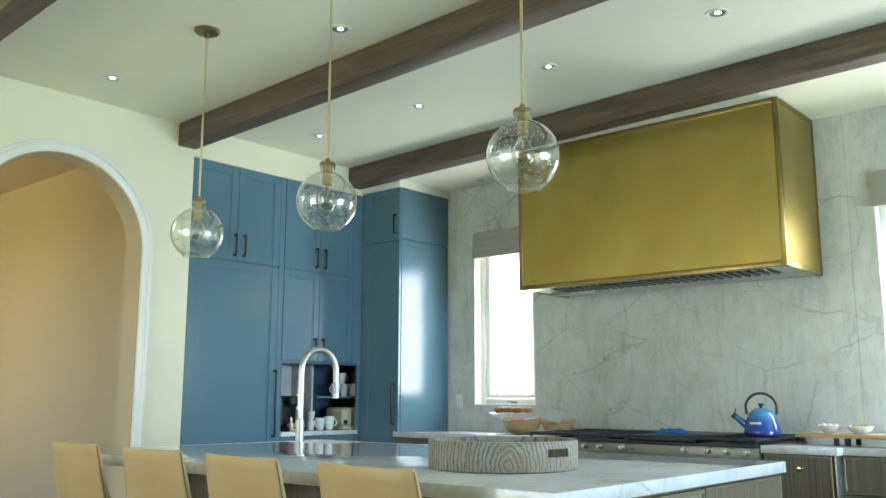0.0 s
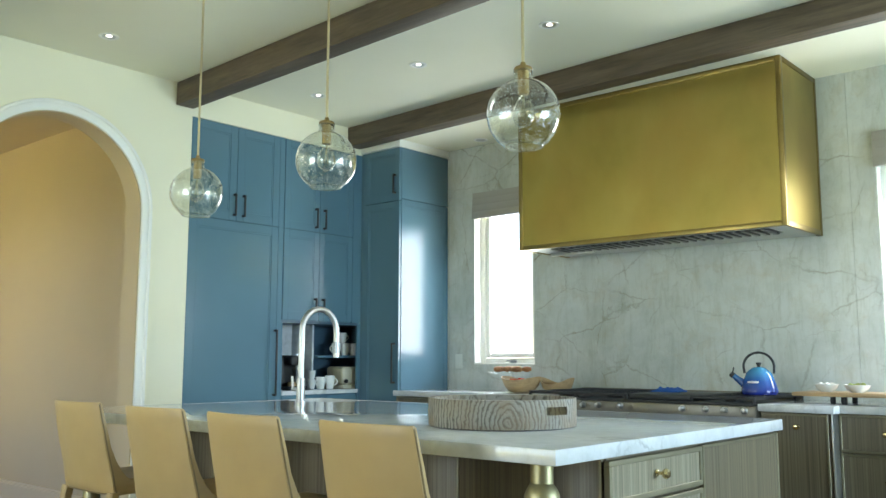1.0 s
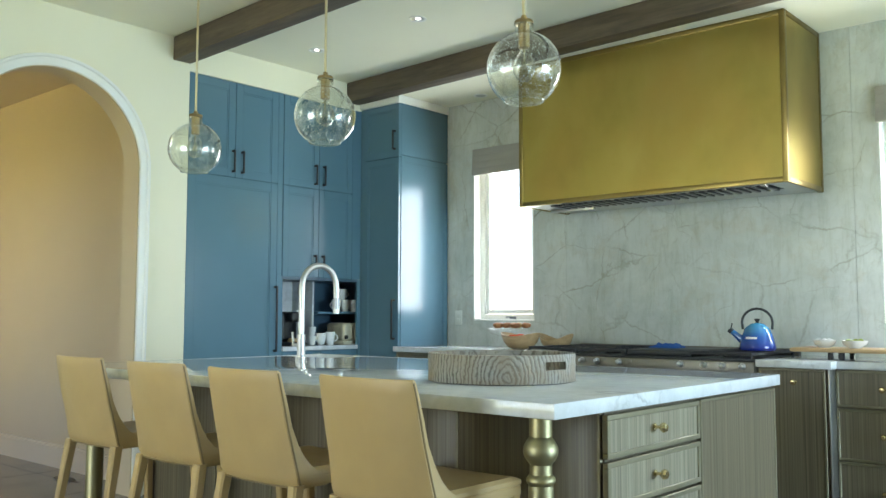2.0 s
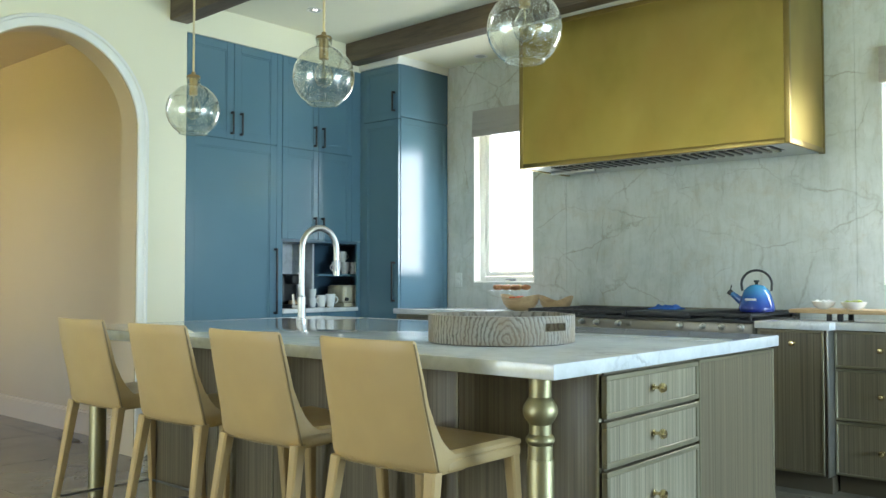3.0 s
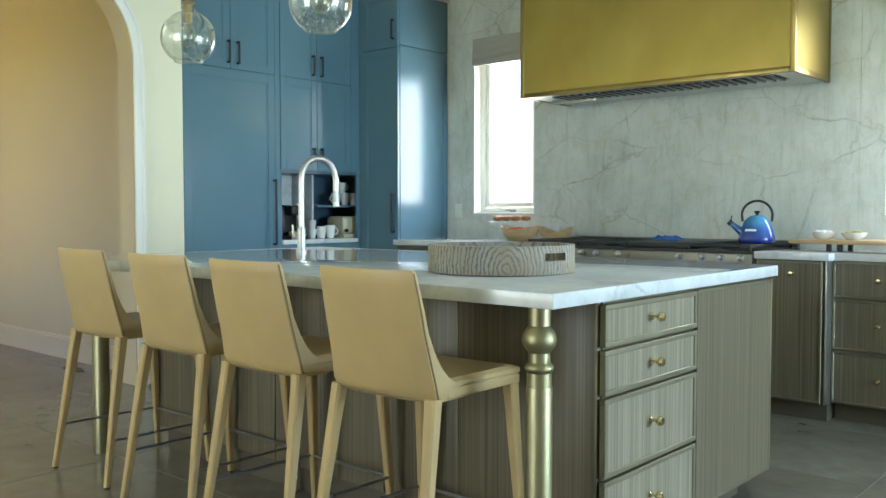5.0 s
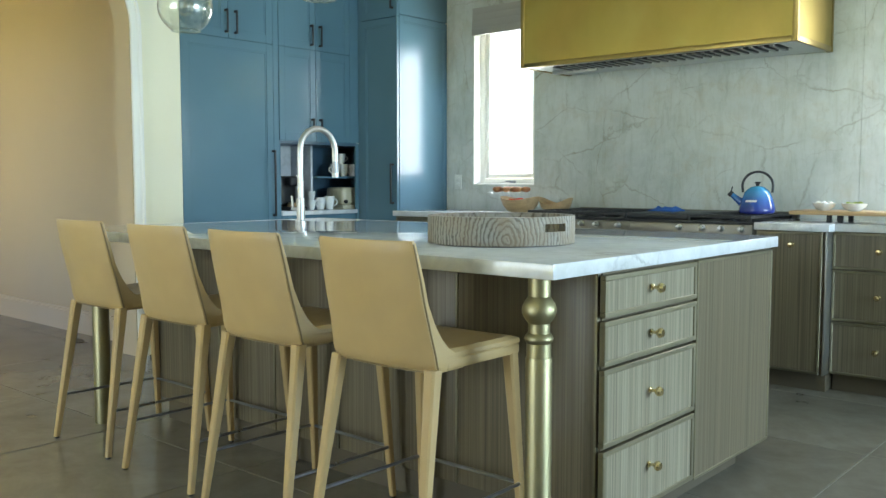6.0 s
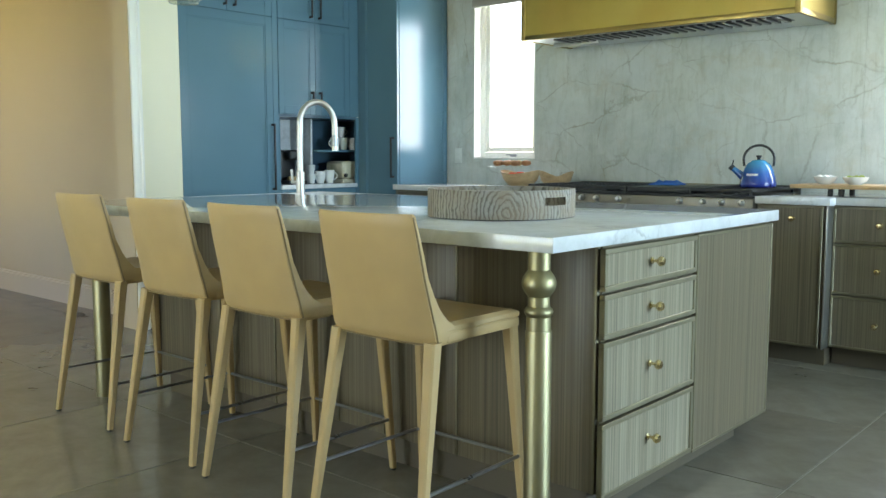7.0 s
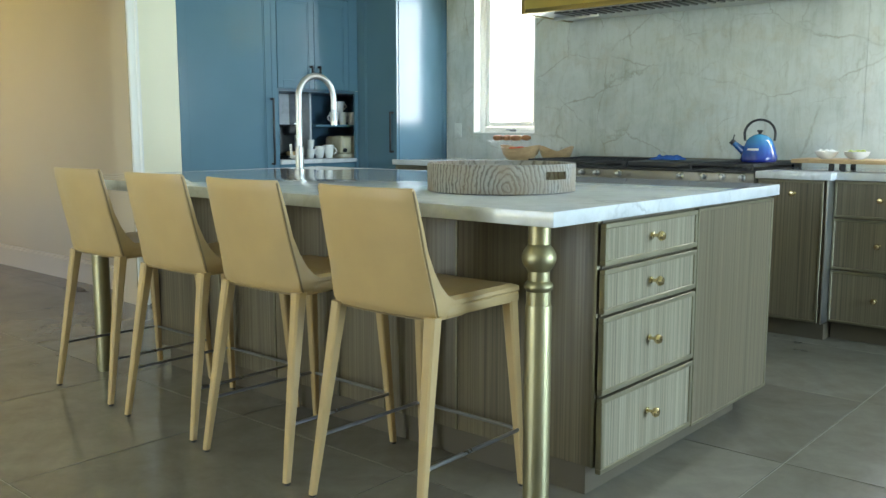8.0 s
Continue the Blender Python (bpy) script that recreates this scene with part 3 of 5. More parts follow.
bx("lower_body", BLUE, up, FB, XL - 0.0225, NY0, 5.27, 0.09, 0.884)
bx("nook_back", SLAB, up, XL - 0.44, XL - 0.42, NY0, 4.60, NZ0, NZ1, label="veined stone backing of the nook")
bx("nook_back", BLUE_DARK, up, XL - 0.44, XL - 0.42, 4.62, 5.249, NZ0, NZ1)
bx("divider", SLAB, up, XL - 0.42, XL - 0.17, 4.602, 4.62, NZ0, NZ1, 0.001, "stone-faced divider")
bx("shelf", BLUE, up, XL - 0.42, XL - 0.12, 4.62, 5.249, 1.165, 1.183, 0.001)
for a, b in ((4.16, 4.515), (4.515, 4.87)):
    dd = shaker_x(up, "door", a, b, 1.446, 2.135, stile=0.052)
    pull(dd, XL, 4.47 if a < 4.3 else 4.55, 1.52, 1.62, 0.03, 0)
    dd = shaker_x(up, "door", a, b, 2.138, 2.832, stile=0.052)
    pull(dd, XL, 4.467 if a < 4.3 else 4.553, 2.168, 2.326, 0.03, 0)
bx("filler", BLUE, up, XL - 0.022, XL - 0.0025, 4.872, 4.978, 1.446, 2.845)
for a, b in ((4.17, 4.55), (4.55, 4.93)):
    shaker_x(up, "door", a, b, 0.10, 0.88, stile=0.052)
bm = bmesh.new()
box(bm, FB + 0.02, XL + 0.012, NY0 + 0.001, NY1 - 0.001, 0.885, 0.917, 0.003)
box(bm, FB + 0.02, XL - 0.03, NY1 - 0.001, 5.248, 0.885, 0.917)
solid("nook_worktop", bm, SLAB, "white stone worktop in the coffee nook", "worktop")

PX, PY, PZ = -4.817, 4.96, 2.846
pantry = thing("pantry_cabinet", -5.03, 5.25, 0, "tall blue panelled pantry cabinet standing in the corner", "cabinet")
bx("nook_ceiling", BLUE_DARK, up, FB, XL - 0.03, 4.9555, 5.27, NZ1, NZ1 + 0.018)
bx("body", BLUE, pantry, XL - 0.02, PX - 0.02, PY + 0.0225, YW - 0.001, 0.09, PZ - 0.002)
pd = shaker_y(pantry, "door", XL + 0.035, PX - 0.002, 0.10, 2.408, PY)
pull(pd, -4.858, PY, 0.965, 1.28, 0, -0.035)
pd = shaker_y(pantry, "door", XL + 0.035, PX - 0.002, 2.411, PZ, PY)
pull(pd, -4.860, PY, 2.468, 2.626, 0, -0.03)
shaker_x(pantry, "side_panel", PY + 0.024, YW - 0.002, 0.10, 2.425, x=PX, stile=0.045)
bx("side_top", BLUE, pantry, PX - 0.02, PX, PY + 0.024, YW - 0.002, 2.43, PZ, 0.002)
bx("filler", BLUE, pantry, XL - 0.0015, XL + 0.0345, PY + 0.004, PY + 0.022, 0.09, PZ, 0.001)
bx("toe_kick", KICK, pantry, XL, PX - 0.05, PY + 0.06, YW - 0.01, 0, 0.09)
setting("trim_pantry", TRIM, "white painted strip between the cabinet and the soffit", (XL - 0.1, PX + 0.012, PY - 0.016, YW - 0.002, PZ + 0.001, ZS - 0.001), category="trim", bevel=0.003)

# ---- hood ----


def hood():
    x0, x1, y0, z0, z1 = -3.642, -1.773, 4.953, 1.91, ZS - 0.002
    h = thing("range_hood", HOOD_C, 5.2, z0, "large boxy range hood in mottled aged brass", "range hood")
    bx("front_panel", BRASS_HOOD, h, x0 + 0.03, x1 - 0.03, y0 + 0.004, y0 + 0.02, z0 + 0.032, z1 - 0.032)
    bx("side_panel", BRASS_HOOD, h, x1 - 0.02, x1 - 0.004, y0 + 0.035, YW - 0.035, z0 + 0.032, z1 - 0.032)
    bx("side_panel", BRASS_HOOD, h, x0 + 0.004, x0 + 0.02, y0 + 0.035, YW - 0.035, z0 + 0.032, z1 - 0.032)
    for x in (x0, x1 - 0.032):
        bx("edge_strip", BRASS_EDGE, h, x, x + 0.032, y0, y0 + 0.034, z0, z1, 0.003, "darker brass edge strip")
        bx("edge_strip", BRASS_EDGE, h, x, x + 0.032, YW - 0.034, YW - 0.001, z0, z1, 0.003)
    for z in (z0, z1 - 0.032):
        bx("edge_strip", BRASS_EDGE, h, x0 + 0.032, x1 - 0.032, y0, y0 + 0.022, z, z + 0.032, 0.003)
        for x in (x0, x1 - 0.022):
            bx("edge_strip", BRASS_EDGE, h, x, x + 0.022, y0 + 0.034, YW - 0.034, z, z + 0.032, 0.003)
    bx("top_panel", BRASS_EDGE, h, x0 + 0.02, x1 - 0.02, y0 + 0.02, YW - 0.01, z1 - 0.02, z1 - 0.004)
    # steel liner with baffle filters
    bm = bmesh.new()
    la, lb, lc, ld = x0 + 0.20, x1 - 0.14, y0 + 0.09, y0 + 0.33
    for b in ((x0 + 0.02, la, y0 + 0.022, YW - 0.02), (lb, x1 - 0.02, y0 + 0.022, YW - 0.02), (la, lb, y0 + 0.022, lc), (la, lb, ld, YW - 0.02)):
        box(bm, b[0], b[1], b[2], b[3], z0 + 0.006, z0 + 0.02)
    part("liner", bm, STEEL, h, "stainless steel hood liner")
    n = 26
    for k in range(n):
        xa = la + (lb - la) * k / n
        bx("baffle", BAFFLE, h, xa + 0.004, xa + (lb - la) / n - 0.026, lc, ld, z0 - 0.004, z0 + 0.016, 0.003)
    bx("filter_back", BLACK, h, la, lb, lc, ld, z0 + 0.025, z0 + 0.04)
    bm = bmesh.new()
    box(bm, x0 + 0.06, x0 + 0.42, y0 + 0.30, y0 + 0.33, z0 - 0.018, z0 + 0.006, 0.004)
    part("drip_rail", bm, STEEL, h)


hood()

# ---- run of units along the range wall ----
CF, CB = 4.84, 4.93                # front of the block with the range, front of the units beside it
RX0, RX1 = -3.50, -1.935           # range


def knob(parent, x, y, z, dx, dy):
    """A round brass knob on a short stem."""
    bm = bmesh.new()
    prof = [(0.011, 0.0), (0.011, 0.004), (0.0055, 0.007), (0.0055, 0.020), (0.012, 0.024), (0.0165, 0.031), (0.0165, 0.036), (0.012, 0.043), (0.003, 0.045)]
    spin(bm, prof, 0, 0, 16)
    rot = Matrix.Rotation(radians(90), 4, "Y") if dx else Matrix.Rotation(radians(90), 4, "X")
    bmesh.ops.transform(bm, matrix=Matrix.Translation((x, y, z)) @ rot, verts=bm.verts)
    part("knob", bm, KNOB, parent, "round polished brass knob")


def front_y(parent, name, x0, x1, z0, z1, y, knobs=()):
    """A veneered front that faces -Y, in a thin brass frame."""
    g, s = 0.0015, 0.014
    x0, x1, z0, z1 = x0 + g, x1 - g, z0 + g, z1 - g
    d = bx(name, ZEB, parent, x0 + s, x1 - s, y + 0.004, y + 0.02, z0 + s, z1 - s)
    for b in ((x0, x1, z0, z0 + s), (x0, x1, z1 - s, z1), (x0, x0 + s, z0 + s, z1 - s), (x1 - s, x1, z0 + s, z1 - s)):
        bx("edging", BRASS_TRIM, d, b[0], b[1], y, y + 0.02, b[2], b[3], 0.002, seg=1)
    for kx, kz in knobs:
        knob(d, kx, y + 0.004, kz, 0, 1)
    return d


def base_unit(x0, x1, y, fronts, label):
    u = thing("base_cabinet", (x0 + x1) / 2, y, 0, label, "cabinet", "base cabinets on the range wall")
    bx("carcass", ZEB, u, x0, x1, y + 0.0205, YW - 0.001, 0.10, 0.874)
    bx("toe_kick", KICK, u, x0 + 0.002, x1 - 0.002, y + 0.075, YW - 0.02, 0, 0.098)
    for name, a, b, c, d, ks in fronts:
        front_y(u, name, a, b, c, d, y, ks)
    return u


u = base_unit(RX1 + 0.004, -1.556, CF, [("door", RX1 + 0.006, -1.57, 0.102, 0.872, [(-1.73, 0.80)])], "striped veneer base cabinet with brass edging beside the range")
bx("side_panel", STEEL, u, -1.556, -1.548, CF, CB + 0.02, 0.10, 0.874, 0.002)
x = -1.548
while x < 1.4:
    w = 0.476
    base_unit(x, x + w, CB, [("drawer", x, x + w, 0.672, 0.872, [(x + w / 2, 0.775)]), ("drawer", x, x + w, 0.392, 0.669, [(x + w / 2, 0.535)]), ("drawer", x, x + w, 0.102, 0.389, [(x + w / 2, 0.245)])], "striped veneer base cabinet with three drawers")
    x += w
u = base_unit(-3.89, RX0 - 0.004, CF, [("door", -3.885, RX0 - 0.006, 0.102, 0.872, [(-3.70, 0.80)])], "striped veneer base cabinet with brass edging beside the range")
base_unit(PX + 0.004, -3.894, CB, [("drawer", PX + 0.006, -3.9, 0.655, 0.872, [(-4.36, 0.765)]), ("door", PX + 0.006, -4.358, 0.102, 0.652, [(-4.4, 0.6)]), ("door", -4.358, -3.9, 0.102, 0.652, [(-4.31, 0.6)])], "striped veneer base cabinet with a drawer over two doors")


def worktop(x0, x1, x2, left):
    """Stone top with a step where the block of the range stands proud."""
    bm = bmesh.new()
    if left:
        box(bm, x0, x1, CB - 0.03, YW - 0.001, 0.875, 0.915, 0.003)
        box(bm, x1, x2, CF - 0.03, YW - 0.001, 0.875, 0.915, 0.003)
    else:
        box(bm, x0, x1, CF - 0.03, YW - 0.001, 0.875, 0.915, 0.003)
        box(bm, x1, x2, CB - 0.03, YW - 0.001, 0.875, 0.915, 0.003)
    solid("worktop", bm, SLAB, "white stone worktop on the base cabinets", "worktop", "worktops on the range wall")


worktop(PX + 0.002, -3.89, RX0 - 0.003, True)
worktop(RX1 + 0.003, -1.53, 1.6, False)


def range_cooker():
    r = thing("range_cooker", HOOD_C, 5.1, 0, "wide stainless steel range with black iron grates", "range cooker")
    y0 = 4.80
    bx("body", RANGE_STEEL, r, RX0, RX1, y0 + 0.03, YW - 0.005, 0.10, 0.90, 0.003)
    bx("control_panel", RANGE_STEEL, r, RX0, RX1, y0, y0 + 0.03, 0.80, 0.90, 0.006)
    bx("cooktop", BLACK, r, RX0, RX1, y0 + 0.01, YW - 0.005, 0.90, 0.915, 0.003)
    bx("back_rail", RANGE_STEEL, r, RX0, RX1, YW - 0.05, YW - 0.006, 0.915, 0.955, 0.004)
    for a, b in ((RX0 + 0.02, -2.73), (-2.71, RX1 - 0.02)):
        d = bx("oven_door", RANGE_STEEL, r, a, b, y0 + 0.004, y0 + 0.03, 0.22, 0.78, 0.005)
        bm = bmesh.new()
        tube(bm, [(a + 0.05, y0 - 0.04, 0.74), (b - 0.05, y0 - 0.04, 0.74)], 0.013, 12)
        for q in (a + 0.07, b - 0.07):
            tube(bm, [(q, y0 + 0.004, 0.74), (q, y0 - 0.04, 0.74)], 0.009, 8)
        part("oven_handle", bm, STEEL, d)
        bx("oven_glass", BLACK, d, a + 0.12, b - 0.12, y0 + 0.001, y0 + 0.005, 0.36, 0.62, 0.001)
    for kx in (-3.36, -3.039, -2.932, -2.775, -2.37, -2.227, -2.115, -2.0):
        bm = bmesh.new()
        spin(bm, [(0.019, 0.0), (0.019, 0.005), (0.014, 0.008), (0.0125, 0.03), (0.009, 0.032)], 0, 0, 18)
        bmesh.ops.transform(bm, matrix=Matrix.Translation((kx, y0, 0.875)) @ Matrix.Rotation(radians(90), 4, "X"), verts=bm.verts)
        part("control_knob", bm, STEEL, r)
    bx("badge", RANGE_STEEL, r, HOOD_C - 0.004, HOOD_C + 0.03, y0 - 0.003, y0, 0.86, 0.89, 0.001)
    # grates, with a flat griddle cover in the middle
    secs = [(RX0 + 0.02, RX0 + 0.385), (RX0 + 0.39, RX0 + 0.755), (RX0 + 0.76, RX0 + 1.165), (RX0 + 1.17, RX1 - 0.02)]
    for k, (a, b) in enumerate(secs):
        if k == 2:
            bm = bmesh.new()
            box(bm, a, b, y0 + 0.035, YW - 0.09, 0.916, 0.95, 0.006)
            part("griddle_cover", bm, BLACK, r)
            continue
        bm = bmesh.new()
        ya, yb, t = y0 + 0.035, YW - 0.08, 0.007
        for yy in (ya, (ya + yb) / 2, yb):
            box(bm, a, b, yy - t, yy + t, 0.932, 0.95, 0.002, 1)
        for xx in (a + t, b - t):
            box(bm, xx - t, xx + t, ya, yb, 0.932, 0.95, 0.002, 1)
            for yy in (ya, yb):
                box(bm, xx - t, xx + t, yy - t, yy + t, 0.914, 0.934)
        for j in range(5):
            xx = a + (b - a) * (j + 1) / 6
            box(bm, xx - 0.004, xx + 0.004, ya, yb, 0.936, 0.951)
        part("grate", bm, BLACK, r, "black cast iron grate")
        for yy in (ya + 0.16, yb - 0.16):
            bm = bmesh.new()
            spin(bm, [(0.05, 0.915), (0.05, 0.925), (0.036, 0.930), (0.01, 0.931)], (a + b) / 2, yy, 20)
            part("burner", bm, BLACK, r)
    bx("kick_panel", KICK, r, RX0 + 0.01, RX1 - 0.01, y0 + 0.07, YW - 0.01, 0, 0.10)


range_cooker()

# ---- island ----
IX0, IX1, IY0, IY1 = -4.19, -1.355, 1.979, 3.62
BX0, BX1, BY0, BY1 = -3.86, -1.385, 2.270, 3.59
IZ0, IZ1 = 0.8735, 0.918
SINK = (-4.10, -3.72, 3.27, 3.55)
island = thing("kitchen_island", -2.65, 2.9, 0, "kitchen island in striped veneer with brass edging", "kitchen island")
bx("body", ZEB, island, BX0 + 0.02, BX1 - 0.002, BY0 + 0.02, BY1, 0.10, 0.66)
bm = bmesh.new()
box(bm, SINK[1] + 0.03, BX1 - 0.002, BY0 + 0.02, BY1, 0.661, IZ0 - 0.001)
part("body_top", bm, ZEB, island)
bm = bmesh.new()
box(bm, BX0 + 0.02, SINK[1] + 0.03, BY0 + 0.02, 3.24, 0.661, IZ0 - 0.001)
part("body_top", bm, ZEB, island)
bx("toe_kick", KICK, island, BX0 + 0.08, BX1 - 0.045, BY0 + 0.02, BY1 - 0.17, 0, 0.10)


def fronts_x(name, y0, y1, z0, z1, knobs=(), sunk=0.004, edge=0.014, veneer=ZEB):
    """A veneered front that faces +X, in a brass frame."""
    g, s, x = 0.0018, edge, BX1 + 0.02
    y0, y1, z0, z1 = y0 + g, y1 - g, z0 + g, z1 - g
    d = bx(name, veneer, island, x - 0.02, x - sunk, y0 + s, y1 - s, z0 + s, z1 - s)
    for b in ((y0, y1, z0, z0 + s), (y0, y1, z1 - s, z1), (y0, y0 + s, z0 + s, z1 - s), (y1 - s, y1, z0 + s, z1 - s)):
        bx("edging", BRASS_TRIM, d, x - 0.02, x, b[0], b[1], b[2], b[3], 0.002, seg=1)
    for ky, kz in knobs:
        knob(d, x - sunk, ky, kz, 1, 0)
    return d


for a, b, kz in ((0.731, 0.864, 0.802), (0.584, 0.725, 0.656), (0.332, 0.578, 0.465), (0.082, 0.326, 0.219)):
    fronts_x("drawer", BY0, 2.893, a, b, [(2.567, kz)], 0.005, 0.017, ZEB_LIT)
fronts_x("end_door", 2.896, BY1, 0.075, 0.867, (), 0.004, 0.011)
# panels under the overhang
FX = [BX0, -3.33, -2.94, -2.55, -2.30, -1.945, BX1 - 0.012]
for a, b in zip(FX, FX[1:]):
    bx("front_panel", ZEB, island, a + 0.006, b - 0.006, BY0 + 0.004, BY0 + 0.02, 0.10, IZ0 - 0.001, 0.001)
    bx("joint_strip", BRASS_TRIM, island, b - 0.005, b + 0.005, BY0, BY0 + 0.02, 0.10, IZ0 - 0.001, 0.001)
bx("end_panel", ZEB, island, BX0, BX0 + 0.02, BY0 + 0.02, BY1, 0.10, 0.66)


def island_post(x, y):
    p = thing("island_post", x, y, 0, "turned satin brass post under the island's overhang", "post", "island posts")
    bm = bmesh.new()
    spin(bm, [(0.0385, 0.0), (0.0385, 0.640), (0.0370, 0.645)], x, y, 36)
    part("shaft", bm, BRASS, p)
    bm = bmesh.new()
    spin(bm, [(0.0355, 0.6455), (0.0355, 0.684)], x, y, 36)
    part("collar", bm, BRASS, p)
    bm = bmesh.new()
    spin(bm, [(0.034, 0.684)] + [(0.034 + 0.0075 * math.sin(math.pi * k / 10), 0.685 + 0.028 * k / 10) for k in range(11)] + [(0.0315, 0.715), (0.0315, 0.742)], x, y, 36)
    part("ring", bm, BRASS, p)
    bm = bmesh.new()
    spin(bm, [(0.030, 0.742)] + [(0.020 + 0.0295 * math.sin(math.pi * (0.12 + 0.76 * k / 16)), 0.742 + 0.076 * k / 16) for k in range(17)] + [(0.030, 0.8185)], x, y, 36)
    part("knop", bm, BRASS, p)
    bm = bmesh.new()
    spin(bm, [(0.0325, 0.819), (0.0325, IZ0 - 0.001)], x, y, 36)
    part("neck", bm, BRASS, p)


island_post(-1.438, 2.033)
island_post(-3.945, 2.04)

# stone top, cut out for the sink
bm = bmesh.new()
box(bm, IX0, IX1, IY0, IY1, IZ0, IZ1, 0.004)
top = solid("island_worktop", bm, SLAB, "thick polished white stone island top with faint grey veins", "worktop")
cut = bmesh.new()
box(cut, SINK[0], SINK[1], SINK[2], SINK[3], IZ0 - 0.05, IZ1 + 0.05, 0.02)
cutter = bpy.data.objects.new("cutter", mesh_of("cutter", cut, SLAB))
scene.collection.objects.link(cutter)
mod = top.modifiers.new("sink_hole", "BOOLEAN")
mod.object, mod.operation, mod.solver = cutter, "DIFFERENCE", "EXACT"
bpy.context.view_layer.update()
cut_mesh = bpy.data.meshes.new_from_object(top.evaluated_get(bpy.context.evaluated_depsgraph_get()))
top.modifiers.clear()
top.data = cut_mesh
bpy.data.objects.remove(cutter)
sink = thing("kitchen_sink", -3.9, 3.41, 0.66, "white undermount kitchen sink set in the island", "sink")
bm = bmesh.new()
a, b, c, d = SINK
box(bm, a - 0.012, b + 0.012, c - 0.012, d + 0.012, 0.662, 0.674)
for q in ((a - 0.012, a, c, d), (b, b + 0.012, c, d), (a - 0.012, b + 0.012, c - 0.012, c), (a - 0.012, b + 0.012, d, d + 0.012)):
    box(bm, q[0], q[1], q[2], q[3], 0.674, IZ0 - 0.001)
part("basin", bm, WHITE, sink)
bm = bmesh.new()
spin(bm, [(0.04, 0.6745), (0.04, 0.678), (0.03, 0.679)], (a + b) / 2, (c + d) / 2, 20)
part("drain", bm, STEEL, sink)


def faucet():
    x, y = -3.86, 3.19
    fa = thing("kitchen_faucet", x, y, IZ1, "tall brushed steel gooseneck faucet with a pull-down spray", "faucet")
    bm = bmesh.new()
    spin(bm, [(0.032, IZ1), (0.032, IZ1 + 0.006), (0.023, IZ1 + 0.009), (0.023, 1.045), (0.019, 1.050)], x, y, 28)
    part("base", bm, STEEL, fa)
    path = [(x, y, 1.04), (x, y, 1.312)] + [(x, y + 0.129 - 0.129 * math.cos(math.pi * k / 18), 1.312 + 0.126 * math.sin(math.pi * k / 18)) for k in range(1, 19)] + [(x, y + 0.259, 1.255)]
    bm = bmesh.new()
    tube(bm, path, 0.0168, 20)
    part("neck", bm, STEEL, fa)
    bm = bmesh.new()
    tube(bm, [(x, y + 0.259, 1.256), (x, y + 0.260, 1.19)], 0.0165, 18)
    part("spray_grip", bm, DARKSTEEL, fa, "dark grip of the spray head")
    bm = bmesh.new()
    tube(bm, [(x, y + 0.260, 1.191), (x, y + 0.261, 1.165)], 0.0195, 18)
    part("spray_nozzle", bm, STEEL, fa)
    bm = bmesh.new()
    tube(bm, [(x, y, 0.985), (x - 0.06, y - 0.01, 0.99)], 0.011, 14)
    tube(bm, [(x - 0.055, y - 0.01, 0.985), (x - 0.062, y - 0.012, 1.06)], 0.007, 12)
    part("lever", bm, STEEL, fa)


faucet()


def tray():
    """Round carved tray with two hand holes."""
    cx, cy, R, z0, z1, n = -1.98, 2.565, 0.268, IZ1 + 0.004, IZ1 + 0.102, 96
    tr = thing("wooden_tray", cx, cy, IZ1, "round greyed wooden tray with cut-out handles", "tray")
    bm = bmesh.new()
    spin(bm, [(R - 0.02, IZ1), (R - 0.02, z0)], cx, cy, 64)
    part("foot", bm, BLACK, tr)
    bm = bmesh.new()
    spin(bm, [(R - 0.026, z0), (R - 0.026, z0 + 0.014)], cx, cy, 64)
    part("bottom", bm, TRAYW, tr)
    holes = [radians(-8), radians(172)]
    zs = [z0, z0 + 0.046, z0 + 0.074, z1]
    bm = bmesh.new()
    grid = {}
    def vert(r, k, j):
        key = (r, k % n, j)
        if key not in grid:
            rr = R if r else R - 0.025
            an = 2 * math.pi * k / n
            grid[key] = bm.verts.new((cx + rr * math.cos(an), cy + rr * math.sin(an), zs[j]))
        return grid[key]
    def cut_out(k, j):
        an = 2 * math.pi * (k + 0.5) / n
        return j == 1 and any(abs((an - h + math.pi) % (2 * math.pi) - math.pi) < 0.2 for h in holes)
    for k in range(n):
        for j in range(3):
            if cut_out(k, j):
                if not cut_out(k - 1, j):
                    bm.faces.new((vert(0, k, 1), vert(1, k, 1), vert(1, k, 2), vert(0, k, 2)))
                if not cut_out(k + 1, j):
                    bm.faces.new((vert(0, k + 1, 1), vert(1, k + 1, 1), vert(1, k + 1, 2), vert(0, k + 1, 2)))
                for jj in (1, 2):
                    bm.faces.new((vert(0, k, jj), vert(0, k + 1, jj), vert(1, k + 1, jj), vert(1, k, jj)))
                continue
            for r in (0, 1):
                bm.faces.new((vert(r, k, j), vert(r, k + 1, j), vert(r, k + 1, j + 1), vert(r, k, j + 1)))
        for jj in (0, 3):
            bm.faces.new((vert(0, k, jj), vert(0, k + 1, jj), vert(1, k + 1, jj), vert(1, k, jj)))
    part("rim", bm, TRAYW, tr)


